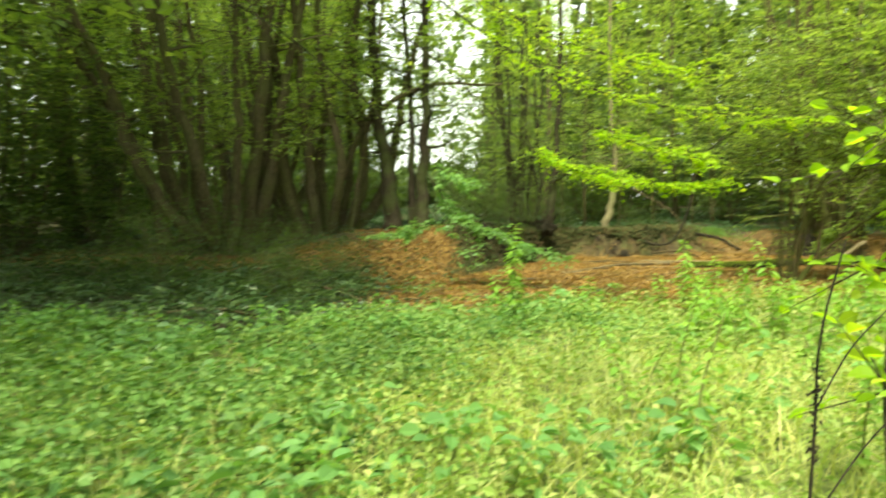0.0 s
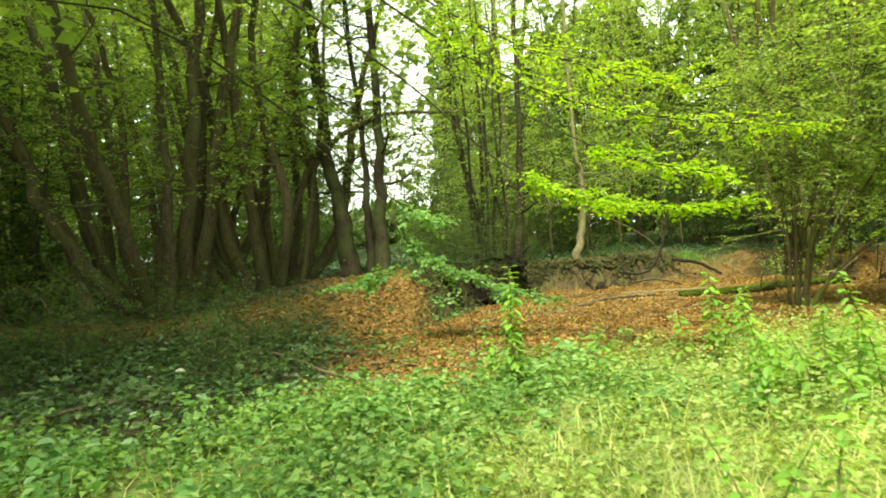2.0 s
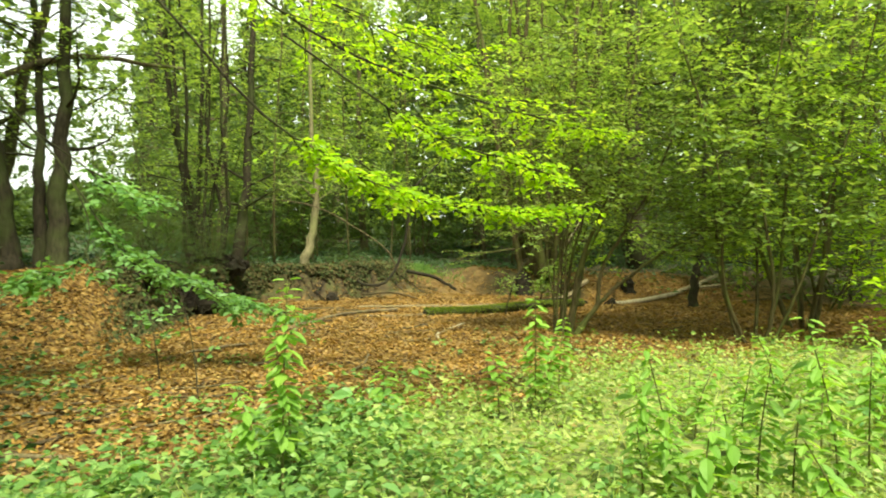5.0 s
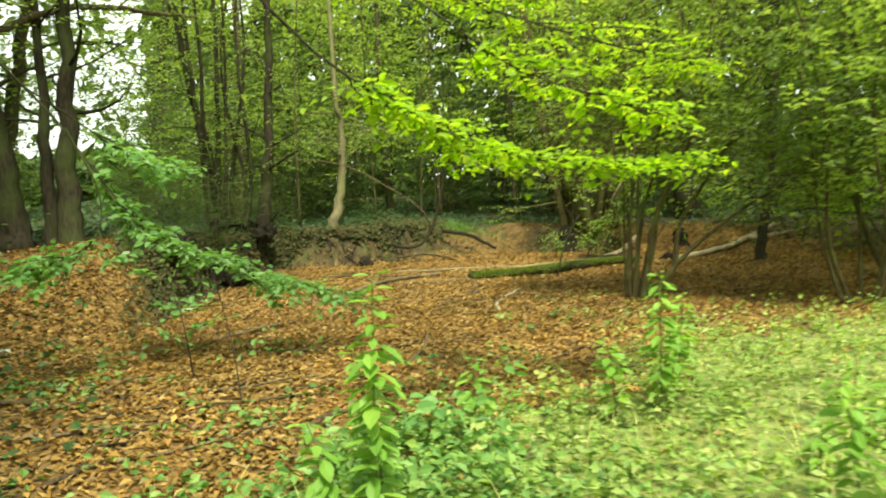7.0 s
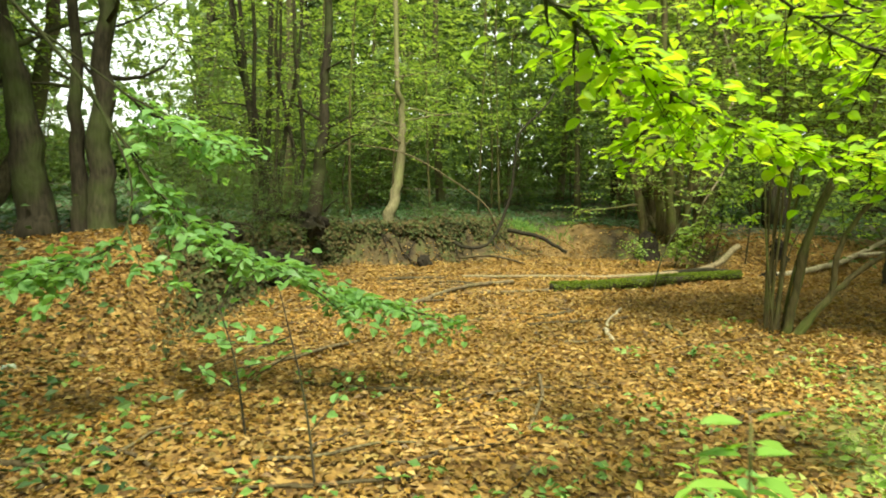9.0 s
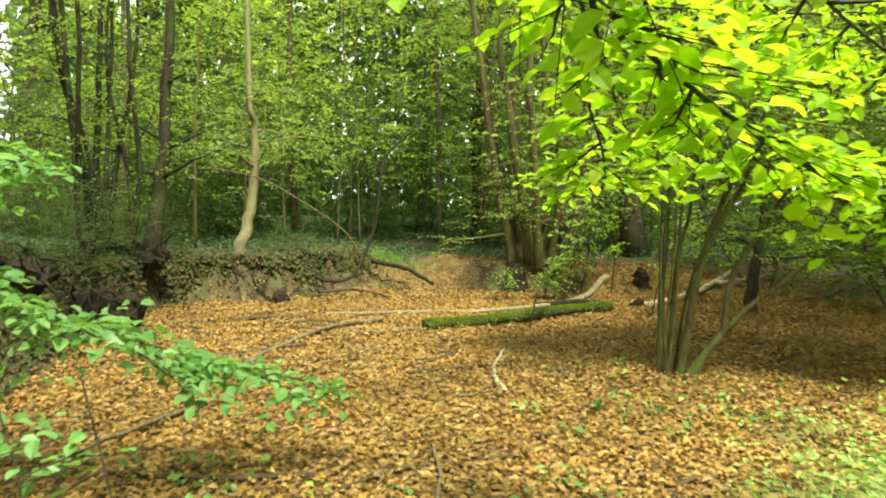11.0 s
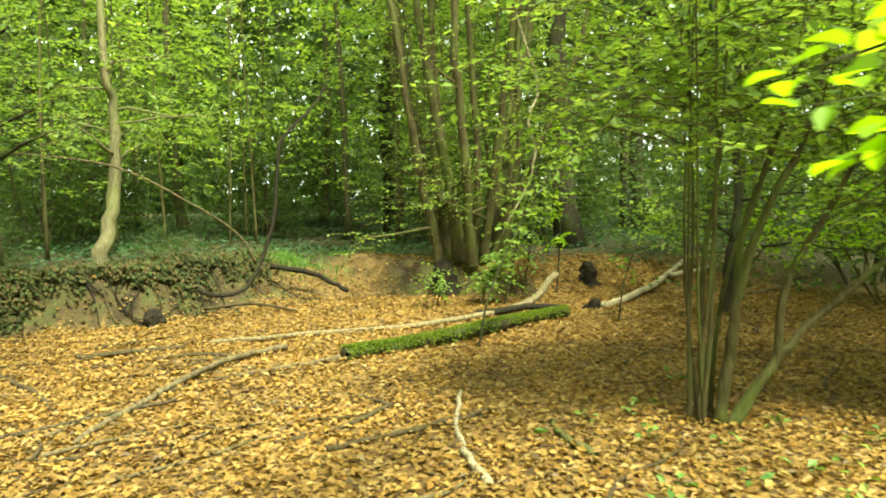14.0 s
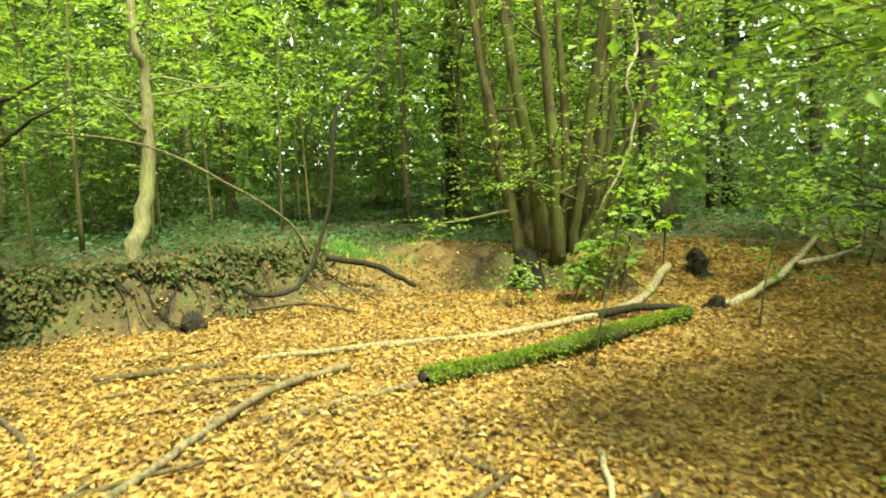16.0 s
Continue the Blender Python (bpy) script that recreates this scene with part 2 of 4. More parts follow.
def tube(path, radii, sides=8, rng=None, rough=0.0):
    """A round limb along a path, closed at its ends, with an uneven skin."""
    path = np.asarray(path, float)
    n = len(path)
    radii = np.broadcast_to(radii, (n,)).astype(float)
    tang = unit(np.gradient(path, axis=0))
    ref = np.array([0.0, 0.0, 1.0]) if abs(tang[:, 2]).mean() < 0.8 else np.array([1.0, 0.0, 0.0])
    a = unit(np.cross(tang, ref))
    b = np.cross(tang, a)
    ang = np.linspace(0, 2 * np.pi, sides, endpoint=False)
    r = radii[:, None] * np.ones((1, sides))
    if rng is not None and rough:
        r = r * (1 + rough * rng.normal(size=(1, sides)) + 0.6 * rough * rng.normal(size=(n, sides)))
    ring = path[:, None] + r[..., None] * (np.cos(ang)[None, :, None] * a[:, None] + np.sin(ang)[None, :, None] * b[:, None])
    verts = np.vstack([ring.reshape(-1, 3), path[:1], path[-1:]])
    k, j = np.meshgrid(np.arange(n - 1), np.arange(sides), indexing="ij")
    j2 = (j + 1) % sides
    q = np.stack([k * sides + j, k * sides + j2, (k + 1) * sides + j2, (k + 1) * sides + j], -1).reshape(-1, 4)
    c0, c1 = n * sides, n * sides + 1
    caps = [(c0, (s + 2) % sides, (s + 1) % sides, s) for s in range(0, sides - 1, 2)]
    last = (n - 1) * sides
    caps += [(c1, last + s, last + (s + 1) % sides, last + (s + 2) % sides) for s in range(0, sides - 1, 2)]
    return verts, np.vstack([q, caps])


def prisms(p0, p1, r0, r1):
    """Many thin straight twigs, three-sided."""
    d = unit(p1 - p0)
    a = unit(np.cross(d, np.array([0.31, 0.2, 0.93])))
    b = np.cross(d, a)
    m = len(p0)
    vs = []
    for p, r in ((p0, r0), (p1, r1)):
        r = np.broadcast_to(r, (m,))[:, None]
        for t in (0, 2.094, 4.189):
            vs.append(p + r * (math.cos(t) * a + math.sin(t) * b))
    v = np.stack(vs, 1).reshape(-1, 3)
    base = np.arange(m)[:, None] * 6
    q = np.concatenate([base + np.array([k, (k + 1) % 3, 3 + (k + 1) % 3, 3 + k]) for k in range(3)])
    return v, q


def leaves(base, axis, normal, size, fine=False, width=0.62, fold=0.18):
    """Leaf blades from their stalk points along an axis: folded lozenges, or ovate blades with a bent midrib where they are seen near."""
    axis = unit(axis)
    side = unit(np.cross(normal, axis))
    normal = np.cross(axis, side)
    m = len(base)
    size = np.broadcast_to(size, (m,))
    if fine:
        prof = [(0, 0, 0), (0.5, 0, 0.0), (1, 0, -0.12), (0.2, 0.72, fold), (0.55, 0.95, fold * 1.2), (0.84, 0.5, fold * 0.3),
                (0.2, -0.72, fold), (0.55, -0.95, fold * 1.2), (0.84, -0.5, fold * 0.3)]
        face = [(0, 1, 4, 3), (1, 2, 5, 4), (0, 6, 7, 1), (1, 7, 8, 2)]
    else:
        prof = [(0, 0, 0), (0.5, 1, fold), (1, 0, -0.08), (0.5, -1, fold)]
        face = [(0, 3, 2, 1)]
    s = size[:, None]
    v = np.stack([base + s * (u * axis + w * width * 0.5 * side + h * width * normal) for u, w, h in prof], 1).reshape(-1, 3)
    q = np.concatenate([np.arange(m)[:, None] * len(prof) + np.array(f) for f in face])
    return v, q


def sprays(rng, origin, direction, length, per, size, fine=False, droop=0.12, tilt=0.3, width=0.62, thick=0.004):
    """Flat leafy twigs: leaves alternate along each twig. Returns the leaf blades and the twigs."""
    m = len(origin)
    direction = unit(direction)
    length = np.broadcast_to(length, (m,))
    up = np.array([0, 0, 1.0])
    side = unit(np.cross(direction, up) + 0.15 * rng.normal(size=(m, 3)))
    nrm = np.cross(side, direction)
    u = (np.arange(per) + 0.6) / per
    sign = np.where(np.arange(per) % 2, 1.0, -1.0)
    drop = droop * length[:, None] * u[None] ** 2
    b = origin[:, None] + direction[:, None] * (length[:, None] * u[None])[..., None]
    b[..., 2] -= drop
    b = b + 0.25 * size * rng.normal(size=b.shape) * 0.4
    ax = direction[:, None] * 0.55 + side[:, None] * sign[None, :, None] * 0.85 + 0.22 * rng.normal(size=b.shape)
    ax[..., 2] -= 0.15
    nn = nrm[:, None] + tilt * rng.normal(size=b.shape)
    sz = size * rng.uniform(0.65, 1.2, (m, per)) * (1 - 0.25 * u[None])
    lv = leaves(b.reshape(-1, 3), ax.reshape(-1, 3), nn.reshape(-1, 3), sz.ravel(), fine, width)
    end = origin + direction * length[:, None]
    end[:, 2] -= droop * length
    tw = prisms(origin, end, thick, thick * 0.4)
    return lv, tw


def limb_path(rng, start, direction, length, segs=6, wobble=0.12, lift=0.0):
    p, d = [np.asarray(start, float)], unit(np.asarray(direction, float))
    for k in range(segs):
        d = unit(d + wobble * rng.normal(size=3) + np.array([0, 0, lift / segs]))
        p.append(p[-1] + d * length / segs)
    return np.array(p)


def along(path, u):
    """Points at fractions u of a path."""
    s = np.clip(np.asarray(u), 0, 1) * (len(path) - 1)
    k = np.minimum(s.astype(int), len(path) - 2)
    return path[k] + (path[k + 1] - path[k]) * (s - k)[:, None]


def branchy(rng, stem, radius, start, count, reach, twigs, leaf, per=7, spread=0.35, lift=0.1, fine=False, sides=5, tilt=0.22, flat=0.3, segs=5, taper=0.55):
    """Side limbs on a stem with their leafy twigs. Returns wood, leaf blades and twigs."""
    wood, lv, tw = [], [], []
    for k in range(count):
        u = start + (0.98 - start) * (k + rng.uniform(0, 1)) / count
        p = along(stem, np.array([u]))[0]
        a = rng.uniform(0, 2 * math.pi)
        L = reach * rng.uniform(0.55, 1.15) * (1.1 - taper * u)
        path = limb_path(rng, p, (math.cos(a), math.sin(a), rng.uniform(-0.05, 0.55)), L, segs, 0.16, lift)
        r = max(radius * (1 - 0.8 * u) * 0.36, 0.006)
        wood.append(tube(path, np.linspace(r, 0.004, len(path)), sides))
        us = rng.uniform(0.2, 1.0, twigs)
        o = along(path, us) + spread * rng.normal(size=(twigs, 3)) * np.array([1, 1, 0.6]) * 0.5
        d = unit(path[-1] - path[0]) + 0.9 * rng.normal(size=(twigs, 3))
        d[:, 2] *= flat
        l, t = sprays(rng, o, d, rng.uniform(0.25, 0.6, twigs), per, leaf, fine, tilt=tilt)
        lv.append(l)
        tw.append(t)
    return wood, lv, tw


def thing(name, at, label, category, group="", kind=""):
    ob = new(name)
    ob.location = at
    ob.empty_display_size = 0.2
    return tagged(ob, label, category, group, kind)


def local(geo, at):
    return geo[0] - np.asarray(at, float), geo[1]


def rooted(x, y, sink=0.0):
    return np.array([x, y, float(land(x, y)) - sink])

# ---- the ground: one sheet, fine near the walk, out to the horizon ----
def axis_steps(lo, hi, fine, far):
    mid = np.arange(lo, hi + 1e-6, fine)
    out = [0.35]
    while sum(out) < far:
        out.append(out[-1] * 1.25)
    out = np.cumsum(out)
    return np.concatenate([lo - out[::-1], mid, hi + out])


gx, gy = axis_steps(-9, 17, 0.14, 900), axis_steps(-2, 27, 0.14, 900)
X, Y = np.meshgrid(gx, gy, indexing="ij")
Z = land(X, Y)
ni, nj = X.shape
ii, jj = np.meshgrid(np.arange(ni - 1), np.arange(nj - 1), indexing="ij")
gq = np.stack([ii * nj + jj, (ii + 1) * nj + jj, (ii + 1) * nj + jj + 1, ii * nj + jj + 1], -1).reshape(-1, 4)
ground = part("ground", (np.stack([X, Y, Z], -1).reshape(-1, 3), gq), GROUND, None, "woodland ground of soil, fallen leaves and turf", True)
tagged(ground, "", "ground", "", "structure")
gz = ground.data.color_attributes.new("zone", "FLOAT_COLOR", "POINT")
slope = smooth((np.hypot(*np.gradient(Z, gx, gy)) - 0.35) / 0.3) * (Y > 14) * smooth((X - 0.3) / 0.5)
zone = np.stack([leafbed(X, Y), np.clip(meadow(X, Y), 0, 1), np.maximum(0.5 * slope, smooth(1.5 - np.hypot((X - 8.2) / 1.3, (Y - 20.7) / 1.0))), np.ones_like(X)], -1)
gz.data.foreach_set("color", zone.astype(np.float32).ravel())


# ---- stuff on the ground ----
def scatter(rng, n, x0, x1, y0, y1, weight):
    """Random ground points, thinned by a weight of x and y."""
    x, y = rng.uniform(x0, x1, n), rng.uniform(y0, y1, n)
    keep = rng.uniform(0, 1, n) < weight(x, y)
    return x[keep], y[keep]


def ground_leaves(rng, x, y, size, lift, tilt=0.35, width=0.62, fold=0.18, fine=False, height=None):
    n = len(x)
    a = rng.uniform(0, 2 * math.pi, n)
    ax = np.stack([np.cos(a), np.sin(a), 0.25 * rng.normal(size=n)], -1)
    nn = np.stack([tilt * rng.normal(size=n), tilt * rng.normal(size=n), np.ones(n)], -1)
    z = land(x, y) + (lift * rng.uniform(0.2, 1, n) if height is None else height)
    return leaves(np.stack([x, y, z], -1), ax, nn, size, fine, width, fold)


def litter():
    rng = np.random.default_rng(11)
    w = lambda x, y: np.clip(leafbed(x, y) * np.clip(1.5 - (y - 10) * 0.09, 0.3, 1) + 0.06 * smooth((y - 8) / 2) * smooth((24 - y) / 3), 0, 1)
    x, y = scatter(rng, 175000, -3, 13, 8.4, 21.5, w)
    geo = ground_leaves(rng, x, y, rng.uniform(0.03, 0.072, len(x)), 0.03, 0.36, 0.6, 0.28)
    ob = part("leaf_litter", geo, LITTER)
    tagged(ob, "dry orange-brown fallen leaves covering the hollow", "leaves", "", "stuff")


def carpet():
    """Low green woodland plants beyond the bank and on the shaded slopes."""
    rng = np.random.default_rng(12)
    far = lambda x, y: smooth((y - np.interp(x, BANK_X, BANK_Y) - np.where(x < 1, 3.5, 1.2)) / 1.5) * np.clip(0.25 + 0.5 * wave(x * 0.6, y * 0.6) + 20 / y * 0.5, 0.1, 1)
    x, y = scatter(rng, 80000, -12, 26, 17, 42, far)
    geo = ground_leaves(rng, x, y, rng.uniform(0.06, 0.13, len(x)) * (1 + (y - 16) * 0.02), 0.14, 0.45)
    tagged(part("woodland_carpet", geo, CARPET), "blue-green low woodland plants on the forest floor", "plants", "", "stuff")
    dark = lambda x, y: np.clip(smooth((0.1 - x + 0.5 * wave(x, y)) / 1.2) * (1 - meadow(x, y)) * (1 - 0.85 * leafbed(x, y)) * smooth((16.5 - y) / 2) * smooth((x + 9) / 2.5), 0, 1)
    x, y = scatter(rng, 52000, -9, 1, 5, 17, dark)
    geo = ground_leaves(rng, x, y, rng.uniform(0.045, 0.11, len(x)), 0.1, 0.6, height=rng.uniform(0, 1, len(x)) ** 1.5 * np.clip(0.2 + 0.22 * wave(x * 1.4 + 3, y * 1.4), 0.05, 0.5))
    tagged(part("ivy_carpet", geo, IVY), "dark green ivy and bramble covering the shaded slope", "ivy", "", "stuff")
    # ivy and ferny growth tumbling in clumps over the lip and down the face of the bank
    n = 34000
    x = rng.uniform(0.2, 7.6, n)
    edge, w = np.interp(x, BANK_X, BANK_Y), np.interp(x, BANK_X, BANK_W)
    u = rng.normal(0.85, 0.5, n)
    y = edge + w * u
    keep = rng.uniform(0, 1, n) < np.clip(0.42 + 0.55 * wave(x * 2.4, 5 + u * 0.8) + 0.45 * (u > 0.75) - 0.75 * (u < 0.5) * (x > 2.6), 0.02, 1) * smooth((7.6 - x) / 1.2)
    x, y, u = x[keep], y[keep], u[keep]
    n = len(x)
    base = np.stack([x, y - 0.06 * rng.uniform(0, 1, n), land(x, y) + rng.uniform(0, 1, n) ** 1.6 * 0.2], -1)
    ax = np.stack([0.7 * rng.normal(size=n), -0.6 + 0.5 * rng.normal(size=n), -0.5 + 0.5 * rng.normal(size=n)], -1)
    nn = np.stack([0.5 * rng.normal(size=n), -0.7 + 0.4 * rng.normal(size=n), 0.8 + 0.3 * rng.normal(size=n)], -1)
    geo = leaves(base, ax, nn, rng.uniform(0.04, 0.1, n))
    tagged(part("bank_ivy", geo, BANK_IVY), "dark ivy tumbling in clumps over the eroded bank", "ivy", "", "stuff")


def clearing_plants():
    rng = np.random.default_rng(13)
    # grass blades, bent over, pale and yellowing
    dens = lambda x, y: np.clip(meadow(x, y) * (0.25 + 0.75 * smooth((x + 1.2 + 0.4 * wave(x, y)) / 1.5)) * np.clip(1.3 - y * 0.07, 0.2, 1) * (1 - 0.8 * smooth((y - 6.0) / 2)), 0, 1)
    x, y = scatter(rng, 42000, -4, 8, 0, 10.5, lambda x, y: dens(x, y) * smooth((x + 4) / 2) * smooth((8 - x) / 2.5) * smooth(y / 1.2))
    n = len(x)
    a = rng.uniform(0, 2 * math.pi, n)
    d = np.stack([np.cos(a), np.sin(a)], -1)
    L = rng.uniform(0.12, 0.4, n) * np.clip(1.25 - y * 0.055, 0.6, 1)
    bend = rng.uniform(0.35, 1.15, n)
    w = rng.uniform(0.002, 0.0045, n)
    s = np.stack([-d[:, 1], d[:, 0]], -1)
    rows = []
    for u, wf in ((0, 1.0), (0.4, 0.9), (0.75, 0.6), (1.0, 0.12)):
        px = x + d[:, 0] * L * bend * u ** 1.6
        py = y + d[:, 1] * L * bend * u ** 1.6
        pz = land(x, y) + L * (u - bend * 0.55 * u * u)
        for sg in (-1, 1):
            rows.append(np.stack([px + sg * w * wf * s[:, 0], py + sg * w * wf * s[:, 1], pz], -1))
    v = np.stack(rows, 1).reshape(-1, 3)
    b = np.arange(n)[:, None] * 8
    q = np.concatenate([b + np.array([2 * k, 2 * k + 1, 2 * k + 3, 2 * k + 2]) for k in range(3)])
    tagged(part("grass", (v, q), GRASS), "bent yellowing grass of the sunny clearing", "grass", "", "stuff")
    # broad-leaved herbs in low tufts: cool and lush towards the shade, paler in the open
    edge = lambda x, y: (y < meadow_edge(x) + 0.8) * np.clip(meadow(x, y) + 0.05, 0, 1) * smooth((x + 5.6) / 2.5) * smooth((8.2 - x) / 2.5) * smooth((y - 0.2) / 1.5)
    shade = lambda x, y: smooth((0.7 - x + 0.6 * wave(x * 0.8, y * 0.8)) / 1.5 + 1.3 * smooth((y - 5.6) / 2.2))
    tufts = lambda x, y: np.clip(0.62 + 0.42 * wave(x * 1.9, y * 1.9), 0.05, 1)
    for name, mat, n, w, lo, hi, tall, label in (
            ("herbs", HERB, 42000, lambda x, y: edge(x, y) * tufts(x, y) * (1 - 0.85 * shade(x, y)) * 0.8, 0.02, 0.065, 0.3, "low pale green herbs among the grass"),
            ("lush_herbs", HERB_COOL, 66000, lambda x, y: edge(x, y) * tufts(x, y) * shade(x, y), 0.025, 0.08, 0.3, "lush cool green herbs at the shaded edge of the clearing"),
            ("seedlings", HERB_COOL, 9000, lambda x, y: leafbed(x, y) * smooth((13.5 - y) / 2) * np.clip(0.1 + 0.35 * wave(x * 2.2, y * 2.2) - 0.04 * (x - 1), 0, 0.5), 0.03, 0.08, 0.12, "scattered green seedlings growing through the fallen leaves")):
        x, y = scatter(rng, n, -5.6, 8.2, 0.2, 13.5, w)
        k = 7
        hx, hy = np.repeat(x, k), np.repeat(y, k)
        n = len(hx)
        a = rng.uniform(0, 2 * math.pi, n)
        hgt = np.repeat(rng.uniform(0.04, tall, len(x)), k) * rng.uniform(0.3, 1, n)
        r = rng.uniform(0.01, 0.06, n)
        base = np.stack([hx + r * np.cos(a), hy + r * np.sin(a), land(hx, hy) + hgt], -1)
        ax = np.stack([np.cos(a), np.sin(a), rng.uniform(-0.5, 0.5, n)], -1)
        nn = np.stack([0.65 * rng.normal(size=n), 0.65 * rng.normal(size=n), np.ones(n)], -1)
        geo = leaves(base, ax, nn, rng.uniform(lo, hi, n), False, 0.66)
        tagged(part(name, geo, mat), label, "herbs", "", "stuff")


def broad_herbs():
    """Patches of larger, toothed bramble and dock leaves among the herbs."""
    rng = np.random.default_rng(15)
    w = lambda x, y: (y < meadow_edge(x) + 0.3) * np.clip(wave(x * 1.3 + 2, y * 1.3) - 0.15, 0, 1) * np.clip(0.9 - 0.22 * x, 0.15, 1) * smooth((x + 5) / 2)
    x, y = scatter(rng, 5200, -5, 5.5, 0.6, 9.6, w)
    k = 6
    hx, hy = np.repeat(x, k), np.repeat(y, k)
    n = len(hx)
    a = rng.uniform(0, 2 * math.pi, n)
    hgt = np.repeat(rng.uniform(0.1, 0.36, len(x)), k) * rng.uniform(0.5, 1, n)
    r = rng.uniform(0.02, 0.1, n)
    base = np.stack([hx + r * np.cos(a), hy + r * np.sin(a), land(hx, hy) + hgt], -1)
    ax = np.stack([np.cos(a), np.sin(a), rng.uniform(-0.55, 0.25, n)], -1)
    nn = np.stack([0.45 * rng.normal(size=n), 0.45 * rng.normal(size=n), np.ones(n)], -1)
    geo = leaves(base, ax, nn, rng.uniform(0.055, 0.115, n), True, 0.68)
    tagged(part("broad_herbs", geo, LEAF_COOL), "broad cool green bramble and dock leaves", "herbs", "", "stuff")


litter()
broad_herbs()
carpet()
clearing_plants()


# ---- trees ----
def tree(name, x, y, stems, bark, leaf_mat, label, category, group="", limbs=8, reach=1.6, twigs=14, leaf=0.085, start=0.35, per=7,
         seed=1, lift=0.1, stem_name="stem", spread=0.5, sides=9, crown_label="", flat=0.35, fine=False, buttress=1.35, split=True, top=None):
    """A tree or coppice stool. stems: (offset x, offset y, points as rises from the foot (x, y, z), radius). top: extra
    high crown added for shade.
    """
    rng = np.random.default_rng(seed)
    at = rooted(x, y)
    ob = thing(name, at, label, category, group)
    lvs, tws = [], []
    for dx, dy, pts, r in stems:
        foot = rooted(x + dx, y + dy, 0.08)
        m = 24 if split else 14
        path = spline([foot + np.array(p) for p in pts], m)
        path[1:] += 0.14 * r * rng.normal(size=(m - 1, 3))
        u = np.linspace(0, 1, m)
        rad = r * (1 - 0.72 * u)
        rad[0] *= buttress
        st = part(stem_name, local(tube(path, rad, sides, rng, 0.05), at), bark, ob, "", True)
        if limbs:
            w, lv, tw = branchy(rng, path, r, start, limbs, reach, twigs, leaf, per, spread, lift, fine, flat=flat, sides=5 if split else 3, segs=5 if split else 3, taper=0.55 if split else 0.25)
            lvs += lv
            if split:
                tws += tw
            if split:
                for g in w:
                    part("branch", local(g, at), bark, st, "", True)
            else:
                tws += w
    # added canopy above the view, there to darken the hollow below
    if top:
        w, lv, tw = branchy(rng, path, r, 0.68, top[0], top[1], top[2], top[3], 7, 1.6, 0.1, taper=0.2)
        for g in w:
            part("branch", local(g, at), bark, st, "", True)
        lvs += lv
        tws += tw
    if lvs:
        tagged(part("crown", local(merge(*lvs), at), leaf_mat, ob, crown_label), kind="stuff")
        tagged(part("twig_work", local(merge(*tws), at), bark, ob), kind="stuff")
    return ob


def lean_stem(rng, h, lx, ly, bow=0.3):
    """Points of a stem that rises to height h and ends lx, ly away, bowed outward at the foot."""
    j = lambda: 0.05 * h * rng.normal()
    return [(0, 0, 0), (lx * 0.22 * (1 + bow) + 0.3 * j(), ly * 0.22 * (1 + bow), h * 0.2), (lx * 0.52 + 0.5 * j(), ly * 0.52 + 0.5 * j(), h * 0.55), (lx, ly, h)]


def stool(seed, n, h, spread, rmin, rmax, foot=0.5, skew=(0, 0)):
    rng = np.random.default_rng(seed)
    out = []
    for k in range(n):
        a = 2 * math.pi * k / n + rng.uniform(-0.3, 0.3)
        f, s = foot * rng.uniform(0.5, 1.0), spread * rng.uniform(0.35, 1.1)
        hh = h * rng.uniform(0.75, 1.1)
        out.append((f * math.cos(a), f * math.sin(a), lean_stem(rng, hh, s * math.cos(a) + skew[0], s * math.sin(a) + skew[1]), rng.uniform(rmin, rmax)))
    return out


def stump(x, y, r, h, seed, label, mat=ROOT):
    rng = np.random.default_rng(seed)
    at = rooted(x, y, 0.1)
    n = 7
    path = np.stack([0.02 * rng.normal(size=n), 0.02 * rng.normal(size=n), np.linspace(0, h + 0.1, n)], -1)
    ob = part("stump", tube(path, r * np.array([1.6, 1.2, 0.98, 0.9, 0.86, 0.8, 0.5]), 13, rng, 0.14), mat, None, label)
    ob.location = at
    return tagged(ob, "", "stump")


# big coppice stools on the slope
tree("coppice_tree", -4.5, 16.5, stool(21, 19, 8.5, 3.7, 0.075, 0.19, 1.05), BARK_BROWN, LEAF_MID,
     "old coppiced hornbeam with many crowded mossy stems", "tree", "coppice trees", limbs=7, reach=1.8, twigs=19, start=0.4, leaf=0.1, seed=31)
tree("coppice_tree", -2.5, 16.9, stool(22, 12, 8.0, 2.7, 0.06, 0.16, 0.75) + [(0.1, -0.2, [(0, 0, 0), (0.4, -0.2, 1.3), (1.0, -0.3, 2.5), (2.2, -0.4, 3.2), (3.8, -0.5, 3.2)], 0.09)],
     BARK_BROWN, LEAF_MID, "coppiced hornbeam with one arching limb", "tree", "coppice trees", limbs=7, reach=1.7, twigs=19, start=0.42, leaf=0.1, seed=32)
tree("leaning_tree", -5.6, 15.9, [(0, 0, [(0, 0, 0), (-0.4, 0, 1.6), (-1.3, -0.2, 3.4), (-2.8, -0.4, 5.6)], 0.17), (0.2, 0.2, [(0, 0, 0), (0.1, 0, 1.6), (-0.3, 0, 3.6), (-0.9, 0, 6.5)], 0.11)],
     BARK_BROWN, LEAF_MID, "thick trunk leaning out from the coppice", "tree", "", limbs=9, reach=1.8, twigs=16, start=0.5, leaf=0.09, seed=33)
